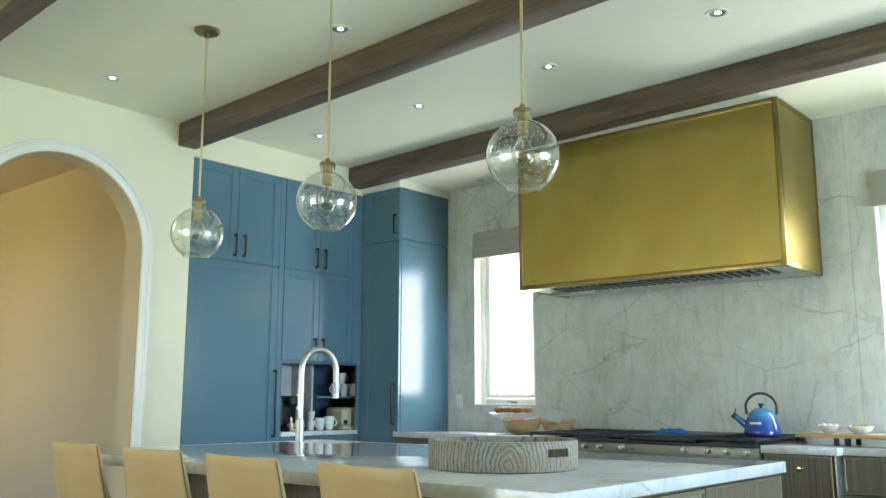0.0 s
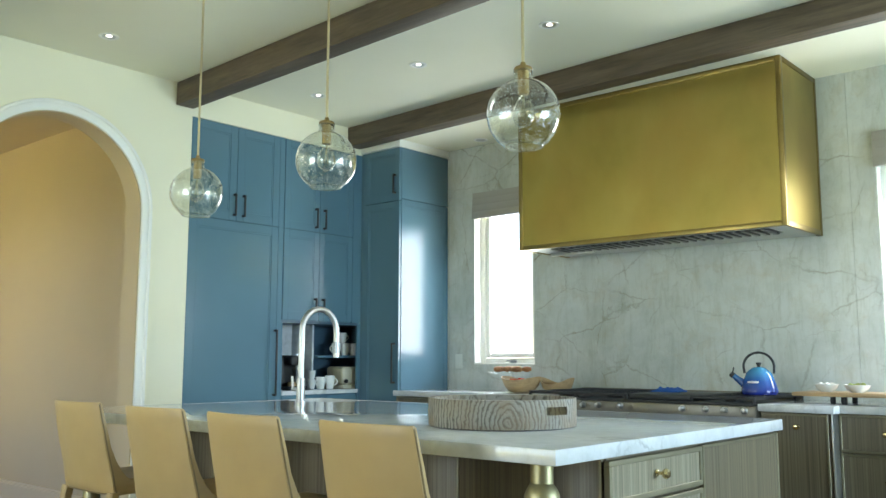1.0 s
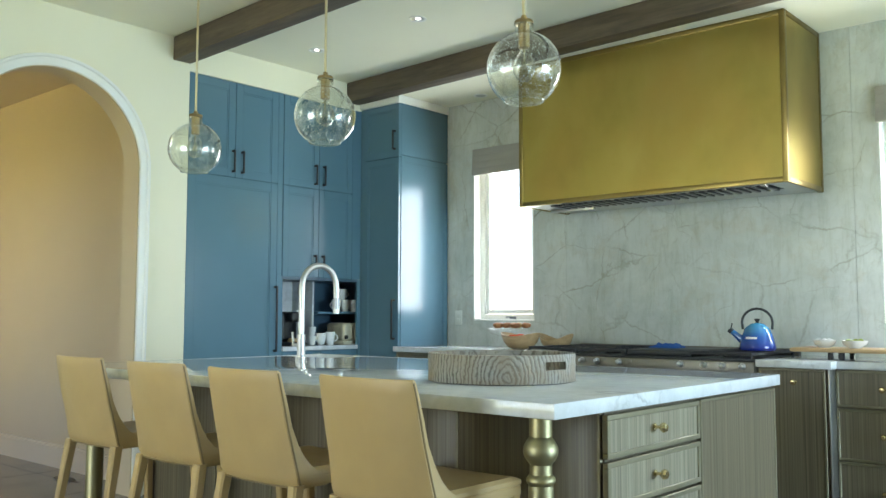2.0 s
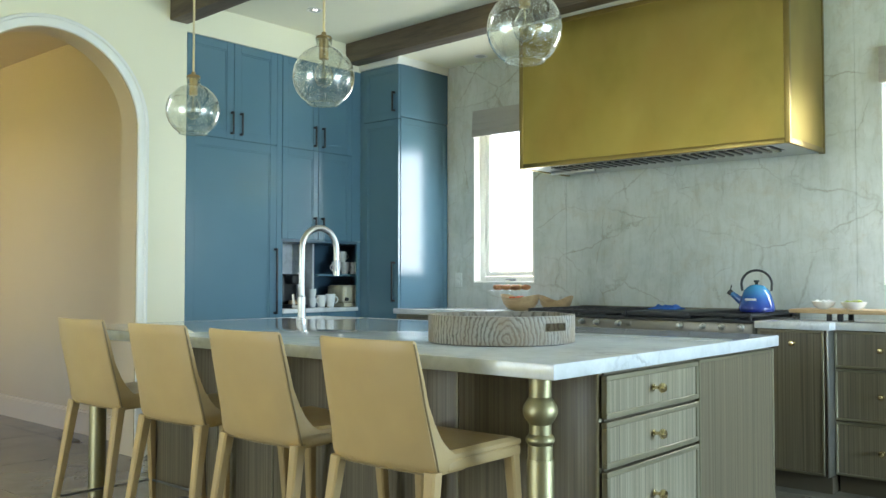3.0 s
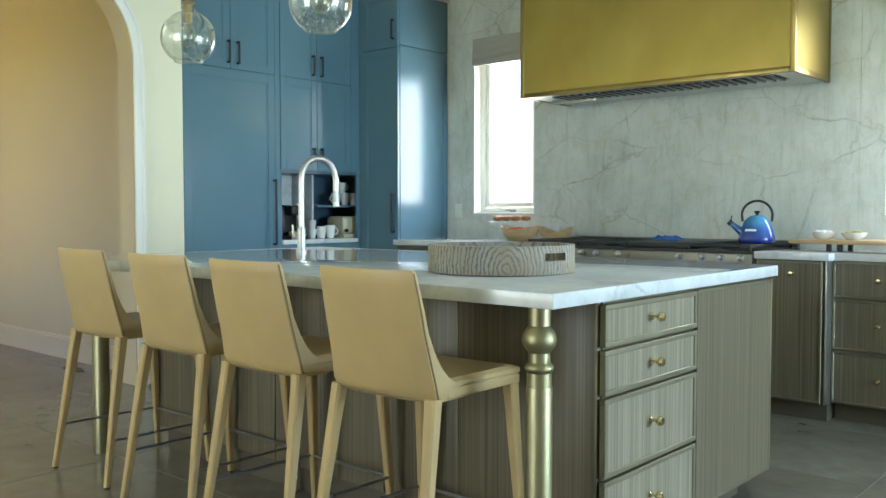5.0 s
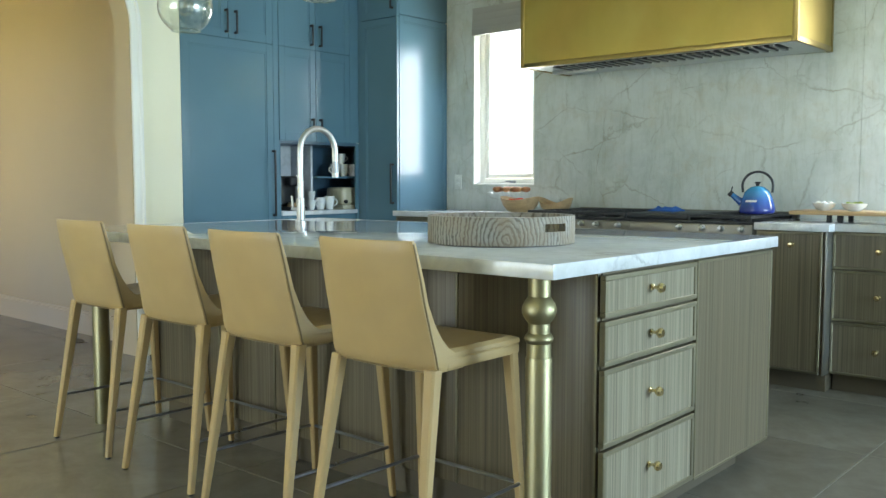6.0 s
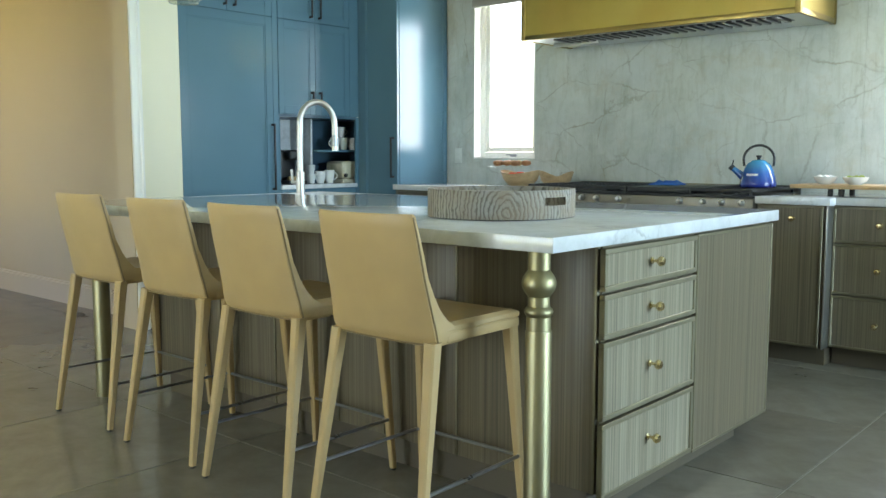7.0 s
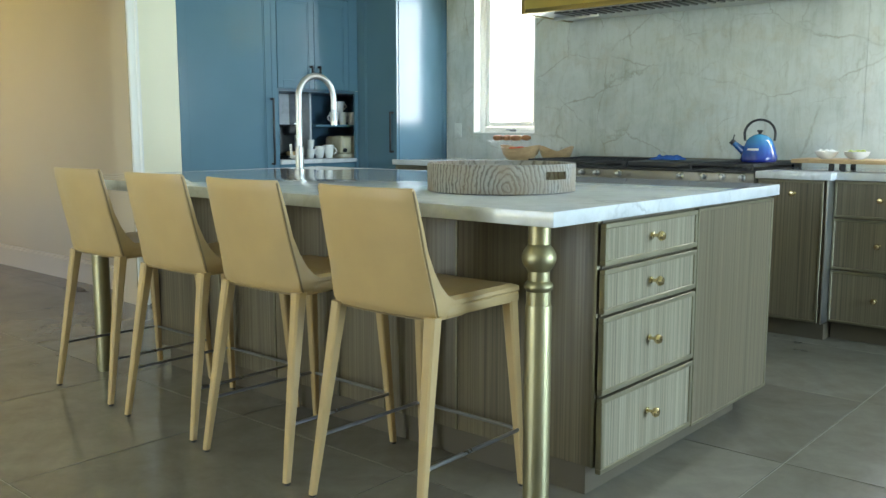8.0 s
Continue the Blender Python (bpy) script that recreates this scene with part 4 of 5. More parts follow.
def tray_wood():
    """Weathered wood whose growth rings show as nested bands."""
    m, t, b = nodes_of("greyed_tray_wood")
    v = coords(t, (1, 1, 1))
    sep = node(t, "ShaderNodeTexWave", Scale=21.0, Distortion=5.5, Detail=3.0, Detail_Scale=2.2, Detail_Roughness=0.6)
    sep.wave_type, sep.rings_direction = "RINGS", "SPHERICAL"
    mp = t.nodes.new("ShaderNodeMapping")
    mp.inputs["Location"].default_value = (1.80, -2.36, -0.66)
    mp.inputs["Scale"].default_value = (1.0, 1.0, 0.7)
    t.links.new(v, mp.inputs[0])
    t.links.new(mp.outputs[0], sep.inputs["Vector"])
    col = ramp(t, sep.outputs["Fac"], [(0.0, (0.10, 0.092, 0.078)), (0.16, (0.19, 0.176, 0.152)), (0.38, (0.27, 0.253, 0.222)), (0.85, (0.325, 0.31, 0.28))])
    worn = noise_of(t, v, 6, 5)
    col = mixc(t, ramp(t, worn, [(0.4, (0, 0, 0)), (0.62, (0.65, 0.65, 0.65))]), col, (0.25, 0.18, 0.11))
    t.links.new(col, b.inputs["Base Color"])
    b.inputs["Roughness"].default_value = 0.62
    bump(t, b, sep.outputs["Fac"], 0.5, 0.002)
    return m


TRAYW = tray_wood()
tray()

# ---- stools ----


def stool(x, y):
    """A leather-covered counter stool; (x, y) is the middle of its rear feet. It faces +Y."""
    st = thing("counter_stool", x, y, 0, "tan leather counter stool with tapered legs and a steel footrest", "stool", "counter stools")

    def ring_back(z, yc, w, mid, flank, curve):
        """One level of the back: bowed to the rear in its middle, its flanks sweeping forward low down."""
        pts, m = [], 14
        for k in range(m + 1):
            q = -1 + 2 * k / m
            soft = 0.006 * max(0, (abs(q) - 0.86) / 0.14) ** 2
            pts.append((x + q * w / 2, y + yc + curve * (q * q - 1) + soft, z))
        for k in range(m + 1):
            q = 1 - 2 * k / m
            t_ = mid + (flank - mid) * abs(q) ** 7
            pts.append((x + q * (w / 2 - 0.002), y + yc + curve * (q * q - 1) + t_, z - 0.0))
        return pts
    bm = bmesh.new()
    prof = [(0.602, 0.098, 0.398, 0.060, 0.120, 0.014), (0.612, 0.088, 0.411, 0.060, 0.145, 0.018), (0.632, 0.080, 0.416, 0.058, 0.135, 0.022), (0.652, 0.076, 0.415, 0.050, 0.100, 0.024), (0.672, 0.072, 0.411, 0.042, 0.075, 0.026), (0.70, 0.066, 0.405, 0.036, 0.056, 0.028), (0.74, 0.057, 0.399, 0.031, 0.042, 0.030), (0.80, 0.042, 0.393, 0.027, 0.032, 0.032), (0.87, 0.027, 0.389, 0.025, 0.030, 0.033), (0.94, 0.013, 0.384, 0.022, 0.025, 0.032), (0.972, 0.007, 0.380, 0.020, 0.022, 0.031), (0.980, 0.009, 0.375, 0.012, 0.014, 0.030)]
    loft(bm, [ring_back(*p) for p in prof])
    part("backrest", bm, LEATHER, st)
    # stitched edges of the back
    for s_ in (-1, 1):
        bm = bmesh.new()
        tube(bm, [(x + s_ * (p[2] / 2 + 0.0005), y + p[1] + min(p[4], 0.03) * 0.45, p[0]) for p in prof[1:-1]], 0.0036, 6)
        part("piping", bm, SEAM, st)
    bm = bmesh.new()
    tube(bm, [(x + q * 0.205, y + 0.090 + 0.018 * (q * q - 1), 0.607) for q in [-1 + k / 6 for k in range(13)]], 0.003, 6)
    part("piping", bm, SEAM, st)
    # apron and a thin seat cushion on it
    bm = bmesh.new()
    box(bm, x - 0.207, x + 0.207, y + 0.14, y + 0.488, 0.606, 0.638, 0.007, 3)
    part("apron", bm, LEATHER, st)
    bm = bmesh.new()
    rows = []
    for k in range(13):
        f_ = k / 12
        yy = y + 0.110 + f_ * 0.384
        w = 0.4145 - 0.002 * f_ - (0.008 if k in (0, 12) else 0)
        top = 0.664 - (0.009 if k in (0, 12) else 0.0)
        dish_ = 0.006 * math.sin(math.pi * f_)
        rows.append([(x - w / 2 + 0.003, yy, 0.637), (x - w / 2, yy, 0.643), (x - w / 2 + 0.002, yy, 0.653), (x - w / 2 + 0.014, yy, top), (x - w / 4, yy, top - dish_), (x, yy, top - dish_ * 1.3), (x + w / 4, yy, top - dish_), (x + w / 2 - 0.014, yy, top), (x + w / 2 - 0.002, yy, 0.653), (x + w / 2, yy, 0.643), (x + w / 2 - 0.003, yy, 0.637)])
    loft(bm, rows)
    part("seat", bm, LEATHER, st)

    def leg(tx, ty, fx, fy, w0, w1, zt):
        rings = []
        for q in (0.0, 0.25, 0.5, 0.75, 1.0):
            z = zt * (1 - q) + 0.008 * q
            cx, cy = tx + (fx - tx) * q, ty + (fy - ty) * q
            h, c = (w0 + (w1 - w0) * q) / 2, (w0 + (w1 - w0) * q) * 0.16
            rings.append([(cx + a, cy + b, z) for a, b in ((-h + c, -h), (h - c, -h), (h, -h + c), (h, h - c), (h - c, h), (-h + c, h), (-h, h - c), (-h, -h + c))])
        bm = bmesh.new()
        loft(bm, rings)
        lg = part("leg", bm, LEATHER, st)
        bm = bmesh.new()
        spin(bm, [(w1 * 0.46, 0.0), (w1 * 0.46, 0.008)], fx, fy, 10)
        part("glide", bm, BLACK, lg, "dark glide under the leg")

    for s_ in (-1, 1):
        leg(x + s_ * 0.192, y + 0.095, x + s_ * 0.2265, y, 0.042, 0.022, 0.615)
        leg(x + s_ * 0.188, y + 0.462, x + s_ * 0.215, y + 0.500, 0.041, 0.021, 0.612)
    # footrest: a bent steel rod round three sides
    bm = bmesh.new()
    za = 0.192
    xa, yr, yf = 0.221, y + 0.035, y + 0.485
    rr = 0.02
    path = [(x - xa, yr, za)]
    for s_ in (-1, 1):
        cx = x + s_ * (xa - 0.004 - rr)
        for k in range(7):
            an = math.pi - k * math.pi / 12 if s_ < 0 else math.pi / 2 - k * math.pi / 12
            path.append((cx + rr * math.cos(an), yf - rr + rr * math.sin(an), za))
    path.append((x + xa, yr, za))
    tube(bm, path, 0.006, 10)
    part("footrest", bm, DARKSTEEL, st, "thin steel footrest rod")
    return st


first = stool(-3.630, 1.772)
for cx, cy, rz in ((-2.998, 1.750, 0.6), (-2.424, 1.725, -0.5), (-1.836, 1.718, 0.2)):
    copy_thing(first, pose(cx, cy, 0, 0, 0, rz))

# ---- pendants ----


def pendant(x, zc, y=2.42):
    R, up_ = 0.130, zc - 2.0
    p = thing("pendant_lamp", x, y, ZC, "pendant lamp with a seeded clear glass globe on a brass rod", "pendant lamp", "pendants over the island")
    bm = bmesh.new()
    spin(bm, [(0.066, ZC - 0.001), (0.066, ZC - 0.008), (0.058, ZC - 0.016), (0.012, ZC - 0.018), (0.011, ZC - 0.045)], x, y, 36)
    part("canopy", bm, BRASS_EDGE, p, "aged brass ceiling canopy")
    bm = bmesh.new()
    tube(bm, [(x, y, ZC - 0.04), (x, y, 2.17 + up_)], 0.0055, 12)
    part("rod", bm, ROD, p)
    bm = bmesh.new()
    spin(bm, [(0.009, 2.19 + up_), (0.011, 2.178 + up_), (0.030, 2.172 + up_), (0.034, 2.166 + up_), (0.034, 2.160 + up_), (0.020, 2.158 + up_), (0.020, 2.075 + up_), (0.014, 2.073 + up_)], x, y, 32)
    part("socket", bm, SOCKET, p)
    # globe: open at the foot, with a short neck
    a0, a1 = radians(-58), radians(72)
    outer = [(0.067, zc - 0.1155)] + [(R * math.cos(a), zc + R * math.sin(a)) for a in [a0 + (a1 - a0) * k / 34 for k in range(35)]] + [(0.0365, zc + 0.127), (0.0335, zc + 0.132), (0.0325, zc + 0.138), (0.0325, zc + 0.158)]
    bm = bmesh.new()
    spin(bm, outer, x, y, 48, False)
    bmesh.ops.remove_doubles(bm, verts=bm.verts, dist=1e-5)
    g = part("globe", bm, SEEDED, p, "clear seeded glass globe")
    g.visible_shadow = False
    for rl, zl in ((0.0675, zc - 0.114), (0.0325, zc + 0.157)):
        bm = bmesh.new()
        tube(bm, [(x + rl * math.cos(2 * math.pi * k / 40), y + rl * math.sin(2 * math.pi * k / 40), zl) for k in range(41)], 0.0022, 8, False)
        lip = part("lip", bm, SEEDED, g)
        lip.visible_shadow = False
    rnd = random.Random(round(-x * 100))
    bm = bmesh.new()
    for _ in range(420):
        zz, an = rnd.uniform(-0.102, 0.110), rnd.uniform(0, 2 * math.pi)
        rr = math.sqrt(R * R - zz * zz) - 0.002
        bmesh.ops.create_icosphere(bm, subdivisions=1, radius=rnd.uniform(0.0009, 0.0024), matrix=Matrix.Translation((x + rr * math.cos(an), y + rr * math.sin(an), zc + zz)))
    bu = part("bubbles", bm, BUBBLE, g, "tiny air bubbles in the glass")
    bu["kind"] = "stuff"
    bm = bmesh.new()
    spin(bm, [(0.014, 2.073 + up_), (0.016, 2.060 + up_), (0.026, 2.045 + up_), (0.036, 2.024 + up_), (0.039, 2.004 + up_), (0.036, 1.984 + up_), (0.026, 1.966 + up_), (0.012, 1.957 + up_), (0.001, 1.955 + up_)], x, y, 28, False)
    bl = part("bulb", bm, BULB, p, "clear glass bulb")
    bl.visible_shadow = False
    bm = bmesh.new()
    tube(bm, [(x, y, 2.07 + up_), (x, y, 2.03 + up_)], 0.004, 8)
    for k in range(4):
        an = k * math.pi / 2
        tube(bm, [(x + 0.004 * math.cos(an), y + 0.004 * math.sin(an), 2.03 + up_), (x + 0.009 * math.cos(an), y + 0.009 * math.sin(an), 1.99 + up_)], 0.0012, 5)
    part("filament", bm, BRASS, bl)


for px_, pz_ in ((-3.768, 1.974), (-2.803, 1.994), (-1.767, 2.006)):
    pendant(px_, pz_)

# ---- small things on the range wall ----


def kettle():
    x, y, z = -2.03, 5.10, 0.9515
    k = thing("kettle", x, y, z, "blue enamelled stovetop kettle with a black handle", "kettle")
    bm = bmesh.new()
    prof = [(0.090, z), (0.100, z + 0.004), (0.105, z + 0.014), (0.103, z + 0.03), (0.094, z + 0.065), (0.083, z + 0.10), (0.071, z + 0.128), (0.058, z + 0.143), (0.045, z + 0.150), (0.043, z + 0.153), (0.036, z + 0.158), (0.010, z + 0.164)]
    spin(bm, prof, x, y, 40)
    part("body", bm, ENAMEL, k)
    bm = bmesh.new()
    tube(bm, [(x - 0.075, y - 0.025, z + 0.06), (x - 0.105, y - 0.035, z + 0.085), (x - 0.135, y - 0.045, z + 0.112)], [0.026, 0.019, 0.0145], 16)
    part("spout", bm, ENAMEL, k)
    bm = bmesh.new()
    tube(bm, [(x - 0.134, y - 0.045, z + 0.110), (x - 0.150, y - 0.050, z + 0.124)], 0.017, 14)
    tube(bm, [(x - 0.140, y - 0.047, z + 0.126), (x - 0.132, y - 0.046, z + 0.160)], 0.004, 8)
    part("whistle", bm, BLACK, k, "black spout whistle")
    bm = bmesh.new()
    spin(bm, [(0.009, z + 0.162), (0.009, z + 0.170), (0.017, z + 0.182), (0.017, z + 0.187), (0.004, z + 0.189)], x, y, 18)
    part("lid_knob", bm, BLACK, k)
    bm = bmesh.new()
    pts = [(x - 0.078, y - 0.02, z + 0.125)] + [(x - 0.083 * math.cos(math.pi * q / 14), y - 0.02 + 0.04 * (q / 14), z + 0.168 + 0.078 * math.sin(math.pi * q / 14)) for q in range(15)] + [(x + 0.080, y + 0.02, z + 0.125)]
    tube(bm, pts, 0.0075, 12)
    part("handle", bm, BLACK, k, "black bail handle")
    for j, w in ((0, 0.034),):
        bm = bmesh.new()
        for q in range(8):
            an = radians(-112 + q * 5.2)
            r = 0.0925 + 0.0035
            a2 = radians(-112 + (q + 1) * 5.2)
            v = [bm.verts.new((x + r * math.cos(t_), y + r * math.sin(t_), zz)) for t_, zz in ((an, z + 0.070), (a2, z + 0.070), (a2, z + 0.082), (an, z + 0.082))]
            for p_ in v[2:]:
                p_.co.x, p_.co.y = x + (p_.co.x - x) * 0.965, y + (p_.co.y - y) * 0.965
            bm.faces.new(v)
        bmesh.ops.remove_doubles(bm, verts=bm.verts, dist=1e-5)
        part("plate", bm, WHITE, k, "small pale maker's plate")


def enamel():
    m, t, b = nodes_of("shaded_blue_enamel")
    v = coords(t)
    sp = t.nodes.new("ShaderNodeSeparateXYZ")
    t.links.new(v, sp.inputs[0])
    mr = t.nodes.new("ShaderNodeMapRange")
    mr.inputs["From Min"].default_value, mr.inputs["From Max"].default_value = 0.95, 1.11
    t.links.new(sp.outputs["Z"], mr.inputs["Value"])
    t.links.new(ramp(t, mr.outputs[0], [(0.05, (0.015, 0.025, 0.22)), (0.5, (0.02, 0.09, 0.36)), (1.0, (0.07, 0.32, 0.55))]), b.inputs["Base Color"])
    b.inputs["Roughness"].default_value = 0.12
    b.inputs["Coat Weight"].default_value = 0.5
    return m


ENAMEL = enamel()
kettle()
CLOTH = painted("blue_cloth", (0.03, 0.13, 0.48), 0.9, 0.15, 300, 0.4)
BAMBOO = wood("pale_bowl_wood", (0.36, 0.23, 0.11), (0.58, 0.41, 0.22), "x", 0.5, 2.0)
BOARDW = wood("board_wood", (0.40, 0.25, 0.12), (0.60, 0.42, 0.23), "x", 0.5, 2.0)
TOMATO = painted("tomato_skin", (0.55, 0.06, 0.02), 0.2, 0.2)
PASTRY = painted("baked_crust", (0.30, 0.13, 0.05), 0.7, 0.4, 60, 0.5)
PASTRY2 = painted("pale_crust", (0.48, 0.30, 0.12), 0.7, 0.4, 60, 0.5)
GREEN = painted("herb_green", (0.35, 0.42, 0.08), 0.6, 0.3)


def cloth():
    bm = bmesh.new()
    n, m = 26, 16
    g = [[None] * (m + 1) for _ in range(n + 1)]
    for i in range(n + 1):
        for j in range(m + 1):
            u, v = i / n, j / m
            edge = min(1, 5 * min(u, 1 - u, v, 1 - v))
            h = (0.012 + 0.028 * abs(noise.noise((u * 3.1, v * 2.3, 4.0))) + 0.012 * u) * (0.25 + 0.75 * edge)
            g[i][j] = bm.verts.new((-2.755 + 0.185 * u + 0.01 * math.sin(7 * v), 5.14 + 0.13 * v + 0.012 * math.sin(6 * u), 0.953 + h))
    for i in range(n):
        for j in range(m):
            bm.faces.new((g[i][j], g[i + 1][j], g[i + 1][j + 1], g[i][j + 1]))
    ex = bmesh.ops.extrude_face_region(bm, geom=bm.faces[:])
    for v in [e for e in ex["geom"] if isinstance(e, bmesh.types.BMVert)]:
        v.co.z = max(0.9515, v.co.z - 0.01)
    solid("dish_cloth", bm, CLOTH, "crumpled blue dish cloth lying on the range", "cloth")


cloth()


def wooden_bowl(x, y, r, h, z, name, label, dip):
    """A carved bowl whose rim rises to two ends."""
    bm = bmesh.new()
    n = 40
    prof = [(0.35, 0.0), (0.62, 0.10), (0.85, 0.45), (1.0, 1.0), (0.96, 1.0), (0.80, 0.50), (0.55, 0.18), (0.05, 0.12)]
    rings = []
    for pr, pz in prof:
        ring = []
        for k in range(n):
            a = 2 * math.pi * k / n
            lift = 1 + dip * (math.cos(a) ** 2 - 0.5)
            ring.append((x + r * pr * math.cos(a), y + 0.72 * r * pr * math.sin(a), z + h * pz * lift))
        rings.append(ring)
    loft(bm, rings)
    return solid(name, bm, BAMBOO, label, "bowl", "wooden bowls")


wooden_bowl(-3.815, 5.20, 0.160, 0.105, 0.9155, "wooden_bowl", "pale wooden bowl holding tomatoes", 0.25)
wooden_bowl(-3.560, 5.28, 0.135, 0.088, 0.9155, "wooden_bowl", "shallow empty pale wooden bowl with raised ends", 0.55)
for tx, ty, tz, rr in ((-3.885, 5.20, 0.985, 0.040), (-3.80, 5.18, 0.992, 0.040), (-3.84, 5.25, 0.975, 0.038), (-3.76, 5.23, 0.97, 0.036)):
    bm = bmesh.new()
    bmesh.ops.create_uvsphere(bm, u_segments=20, v_segments=12, radius=rr)
    for v in bm.verts:
        q = math.hypot(v.co.x, v.co.y) / rr
        v.co.z = v.co.z * 0.86 - (0.012 * (1 - q * 2.2) if q < 0.45 and v.co.z > 0 else 0)
    t_ = solid("tomato", bm, TOMATO, "ripe red tomato in the wooden bowl", "tomato", "tomatoes")
    t_.location = (tx, ty, tz)


def cake_stand():
    x, y, z = -4.03, 5.36, 0.9155
    s = thing("cake_stand", x, y, z, "clear glass cake stand with a footed stem", "cake stand")
    bm = bmesh.new()
    spin(bm, [(0.075, z), (0.070, z + 0.006), (0.02, z + 0.016), (0.014, z + 0.07), (0.02, z + 0.125), (0.165, z + 0.135), (0.172, z + 0.145), (0.168, z + 0.146), (0.02, z + 0.141)], x, y, 40)
    g = part("plate", bm, GLASS, s)
    g.visible_shadow = False
    for i in range(9):
        a, r = i * 2.4, 0.045 + 0.011 * i
        bm = bmesh.new()
        bmesh.ops.create_icosphere(bm, subdivisions=3, radius=1.0)
        for v in bm.verts:
            d_ = 1 + 0.18 * noise.noise(v.co * 2.0 + Vector((i * 3.0, 0, 0)))
            v.co = Vector((v.co.x * 0.036 * d_, v.co.y * 0.030 * d_, v.co.z * 0.021 * d_))
        p_ = solid("pastry", bm, PASTRY if i % 3 else PASTRY2, "small browned baked pastry on the glass stand", "pastry", "pastries")
        p_.matrix_basis = pose(x + r * math.cos(a), y + 0.8 * r * math.sin(a), z + 0.166, 0, 0, i * 47)


cake_stand()


def outlet(x, z):
    o = thing("wall_outlet", x, YW, z, "white wall outlet plate on the stone", "outlet")
    bx("plate", PLASTIC, o, x - 0.036, x + 0.036, YW - 0.006, YW - 0.0005, z - 0.058, z + 0.058, 0.002)
    for dz in (-0.022, 0.022):
        bx("socket", PLASTIC, o, x - 0.017, x + 0.017, YW - 0.0085, YW - 0.006, z + dz - 0.015, z + dz + 0.015, 0.001)


outlet(-4.697, 1.137)


def cutting_board():
    b = thing("cutting_board", -1.3, 5.1, 0.915, "long pale wooden serving board on dark feet", "board")
    bx("board", BOARDW, b, -1.80, -0.72, 4.97, 5.27, 0.958, 0.980, 0.005)
    for x in (-1.60, -1.54, -0.90):
        for y in (5.02, 5.20):
            bx("foot", BLACK, b, x - 0.012, x + 0.012, y, y + 0.024, 0.9155, 0.958, 0.002)


cutting_board()


def dish(x, y, r, h, z, label, fill, seed):
    d = thing("small_bowl", x, y, z, label, "bowl", "white bowls on the board")
    bm = bmesh.new()
    spin(bm, [(r * 0.45, z), (r * 0.5, z + h * 0.08), (r * 0.85, z + h * 0.5), (r, z + h), (r * 0.95, z + h), (r * 0.78, z + h * 0.52), (r * 0.4, z + h * 0.2), (0.004, z + h * 0.18)], x, y, 32)
    part("bowl", bm, WHITE, d)
    rnd = random.Random(seed)
    bm = bmesh.new()
    for k in range(16):
        a, q = rnd.uniform(0, 6.28), r * 0.62 * math.sqrt(rnd.random())
        m_ = Matrix.Translation((x + q * math.cos(a), y + q * math.sin(a), z + h * (0.72 + 0.35 * rnd.random()))) @ Matrix.Diagonal((0.014, 0.012, 0.009, 1))
        bmesh.ops.create_icosphere(bm, subdivisions=2, radius=1.0, matrix=m_)
    o = part("filling", bm, fill, d)
    o["kind"] = "stuff"


dish(-1.652, 5.10, 0.063, 0.042, 0.980, "small white bowl heaped with white pieces", WHITE, 3)
dish(-1.492, 5.10, 0.069, 0.042, 0.980, "small white bowl with yellow and green garnish", GREEN, 5)

# ---- coffee nook ----


def coffee_machine():
    x, y, z = -5.44, 4.37, 0.9175
    c = thing("coffee_machine", x, y, z, "black espresso machine in the coffee nook", "coffee machine")
    bx("body", BLACK, c, x - 0.16, x + 0.02, y - 0.085, y + 0.085, z + 0.03, z + 0.265, 0.03, seg=4)
    bx("base", BLACK, c, x - 0.16, x + 0.14, y - 0.085, y + 0.085, z, z + 0.03, 0.008)
    bx("brew_head", BLACK, c, x + 0.02, x + 0.11, y - 0.05, y + 0.07, z + 0.185, z + 0.262, 0.02, seg=3)
    bm = bmesh.new()
    tube(bm, [(x + 0.07, y + 0.04, z + 0.18), (x + 0.08, y + 0.045, z + 0.12), (x + 0.085, y + 0.045, z + 0.05)], 0.010, 12)
    part("milk_wand", bm, STEEL, c)
    bm = bmesh.new()
    spin(bm, [(0.036, z + 0.0305), (0.038, z + 0.045), (0.030, z + 0.06), (0.002, z + 0.061)], x + 0.075, y - 0.01, 20)
    part("drip_cup", bm, BAMBOO, c)
    bm = bmesh.new()
    spin(bm, [(0.022, z + 0.262), (0.022, z + 0.272), (0.016, z + 0.274)], x + 0.06, y + 0.04, 16)
    part("dial", bm, STEEL, c)


coffee_machine()


def cup(x, y, z, r, h, handle, name="cup", label="white ceramic coffee cup", mat=WHITE, group="cups in the nook"):
    c = thing(name, x, y, z, label, "cup", group)
    bm = bmesh.new()
    spin(bm, [(r * 0.62, z), (r * 0.68, z + h * 0.06), (r * 0.9, z + h * 0.5), (r, z + h), (r * 0.92, z + h), (r * 0.8, z + h * 0.4), (r * 0.5, z + h * 0.1), (0.003, z + h * 0.09)], x, y, 24)
    part("bowl", bm, mat, c)
    if handle:
        a = radians(handle)
        bm = bmesh.new()
        tube(bm, [(x + math.cos(a) * (r * 0.86 + 0.026 * math.sin(math.pi * k / 8)), y + math.sin(a) * (r * 0.86 + 0.026 * math.sin(math.pi * k / 8)), z + h * (0.25 + 0.6 * k / 8)) for k in range(9)], 0.005, 8)
        part("handle", bm, mat, c)


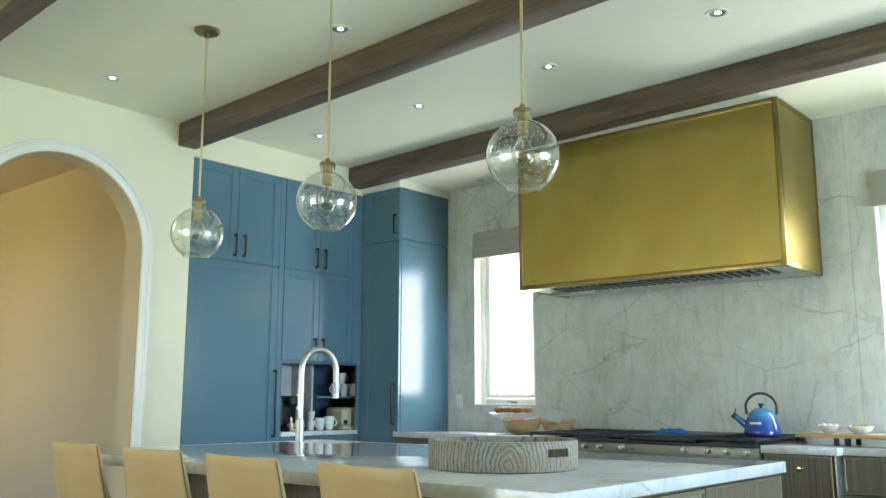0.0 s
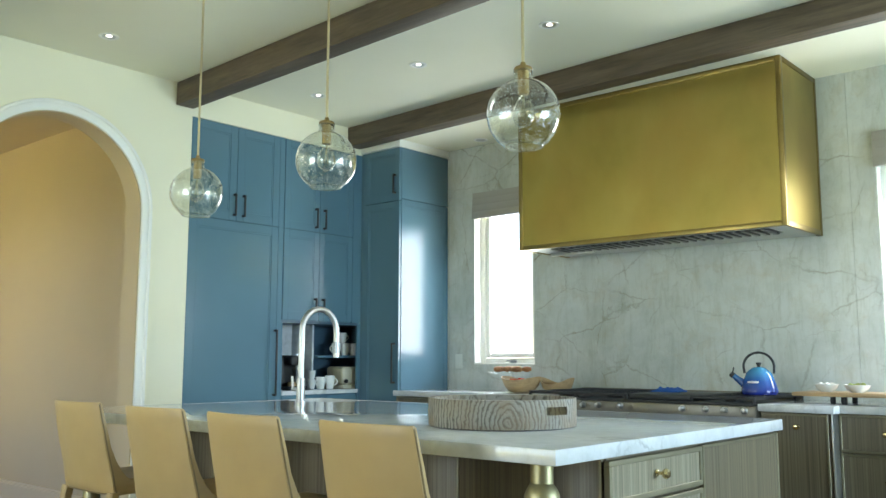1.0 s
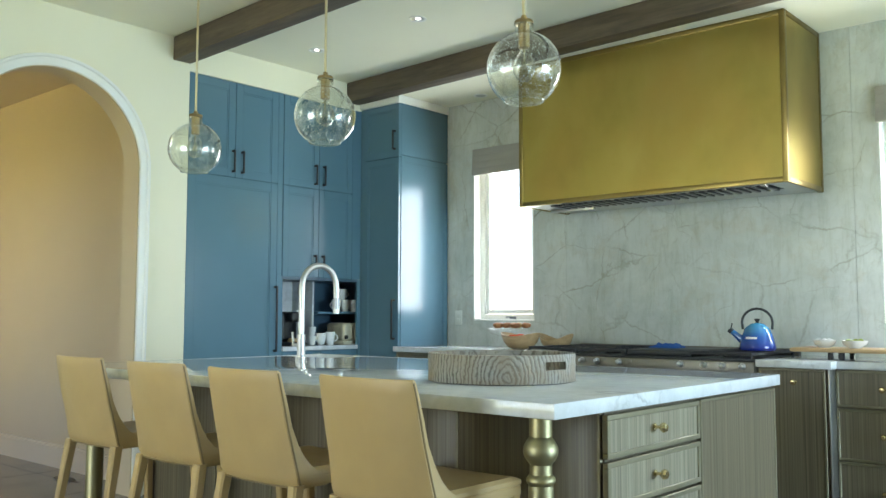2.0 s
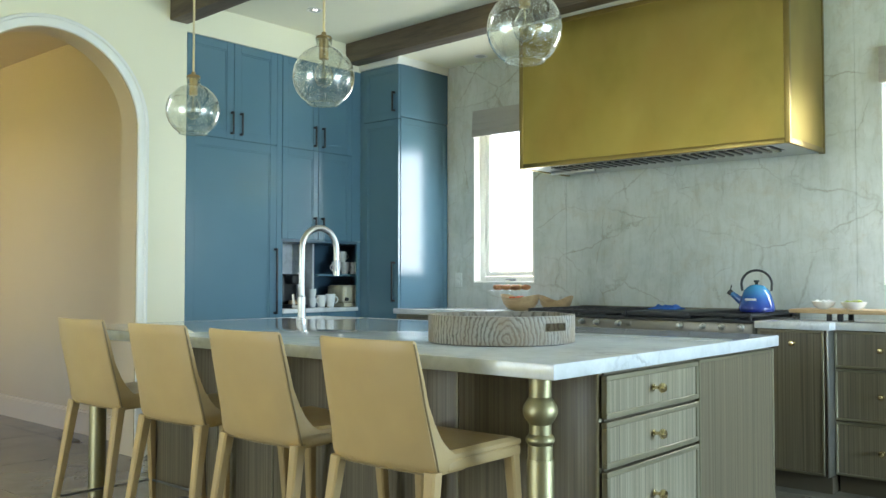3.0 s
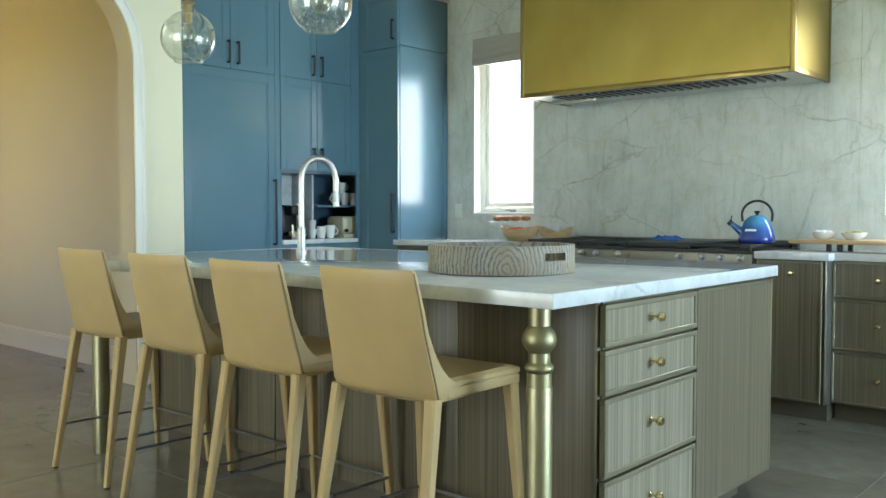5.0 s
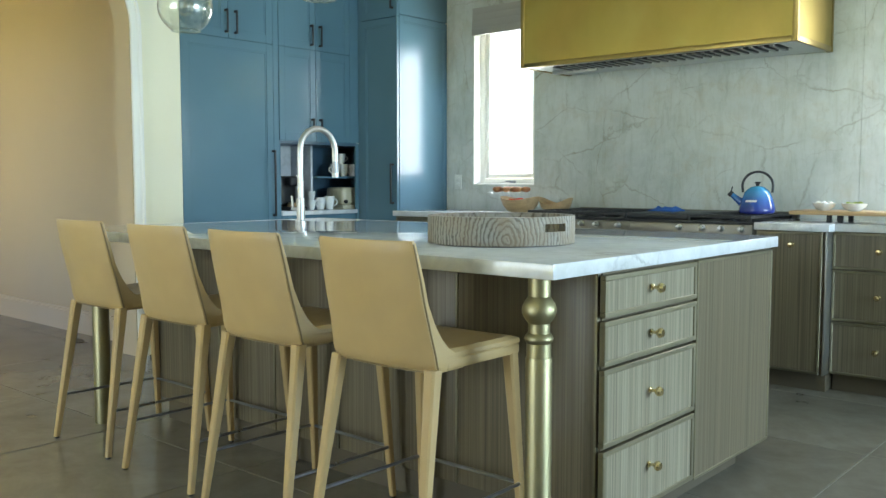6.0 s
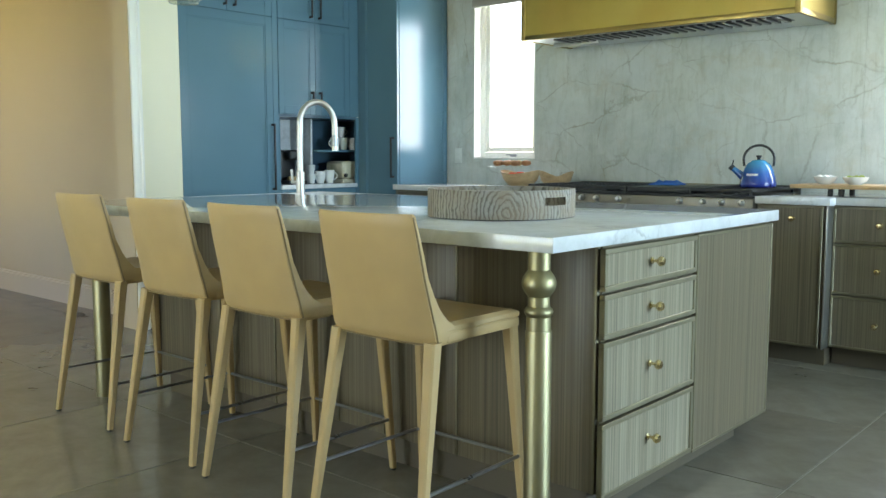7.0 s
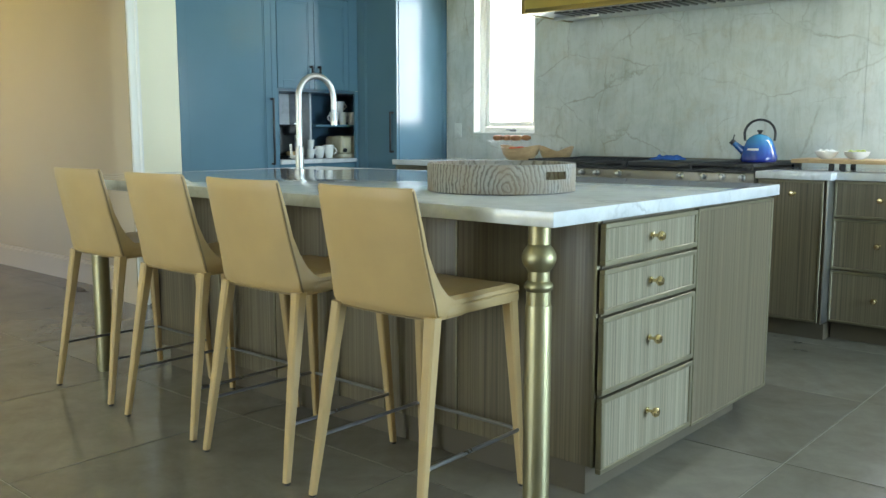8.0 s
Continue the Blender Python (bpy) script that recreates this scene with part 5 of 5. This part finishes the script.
cup(-5.42, 4.70 - 0.10, 0.9175, 0.034, 0.075, 0)
cup(-5.42, 4.70 - 0.10, 0.9175 + 0.076, 0.032, 0.07, 0)
cup(-5.40, 4.675, 0.9175, 0.043, 0.095, -80)
cup(-5.38, 4.755, 0.9175, 0.042, 0.105, 60)
for cx, cy, hd in ((-5.47, 4.90, -100), (-5.46, 4.985, 60), (-5.45, 5.07, 70)):
    cup(cx, cy, 1.1835, 0.040, 0.10, hd, label="pale ceramic mug on the nook shelf", group="mugs on the shelf")
cup(-5.47, 4.965, 1.2845, 0.040, 0.085, 80, label="pale ceramic mug on top of other mugs", group="mugs on the shelf")


def toaster():
    x, y, z = -5.44, 4.965, 0.9175
    t = thing("toaster", x, y, z, "small cream and steel toaster in the nook", "toaster")
    bx("base", CREAMSTEEL, t, x - 0.12, x + 0.12, y - 0.115, y + 0.115, z, z + 0.03, 0.006)
    bx("body", CREAMSTEEL, t, x - 0.11, x + 0.11, y - 0.105, y + 0.105, z + 0.03, z + 0.175, 0.028, seg=4)
    for k in range(4):
        yy = y - 0.07 + 0.045 * k
        bx("rib", CREAMSTEEL, t, x + 0.108, x + 0.114, yy, yy + 0.012, z + 0.06, z + 0.15, 0.003)
    bm = bmesh.new()
    spin(bm, [(0.016, 0), (0.016, 0.016), (0.012, 0.02)], 0, 0, 16)
    bmesh.ops.transform(bm, matrix=Matrix.Translation((x + 0.109, y - 0.085, z + 0.06)) @ Matrix.Rotation(radians(90), 4, "Y"), verts=bm.verts)
    part("dial", bm, BLACK, t)
    for dy in (-0.03, 0.03):
        bx("slot", BLACK, t, x - 0.08, x + 0.08, y + dy - 0.012, y + dy + 0.012, z + 0.1745, z + 0.1765)


CREAMSTEEL = painted("cream_enamel", (0.50, 0.46, 0.34), 0.28, 0.05)
toaster()
bm = bmesh.new()
bmesh.ops.create_circle(bm, cap_ends=True, segments=36, radius=1.0)
ex = bmesh.ops.extrude_face_region(bm, geom=bm.faces[:])
for v in [e for e in ex["geom"] if isinstance(e, bmesh.types.BMVert)]:
    v.co.z += 1.0
bmesh.ops.transform(bm, matrix=Matrix.Translation((-6.16, 2.985, 0.0005)) @ Matrix.Diagonal((0.13, 0.05, 0.004, 1)), verts=bm.verts)
solid("floor_vent", bm, KICK, "small dark floor vent cover in the hall", "vent")

# ---- floor tiles ----


def floor_tiles():
    w, l = 0.915, 0.915
    sizes = {}
    def tile(x0, x1, y0, y1):
        key = (round(x1 - x0, 3), round(y1 - y0, 3))
        if key not in sizes:
            bm = bmesh.new()
            box(bm, 0.0025, key[0] - 0.0025, 0.0025, key[1] - 0.0025, -0.012, 0.0, 0.0015, 1)
            sizes[key] = mesh_of("tile", bm, TILE, False)
        o = new("tile", sizes[key])
        o.parent = floor
        o.matrix_parent_inverse = Matrix.Translation((1, -1, 0))
        o.location = (x0, y0, 0)
    for i in range(-12, 7):
        for j in range(-7, 5):
            x0, y0 = -1.97 + i * 0.915, 2.05 + j * 0.915
            if (x0 < XL - 0.75 and not -0.2 < y0 < 3.1) or y0 > YW or x0 > XR or y0 < YB - 0.95:
                continue
            tile(x0, x0 + w, y0, y0 + l)


floor_tiles()
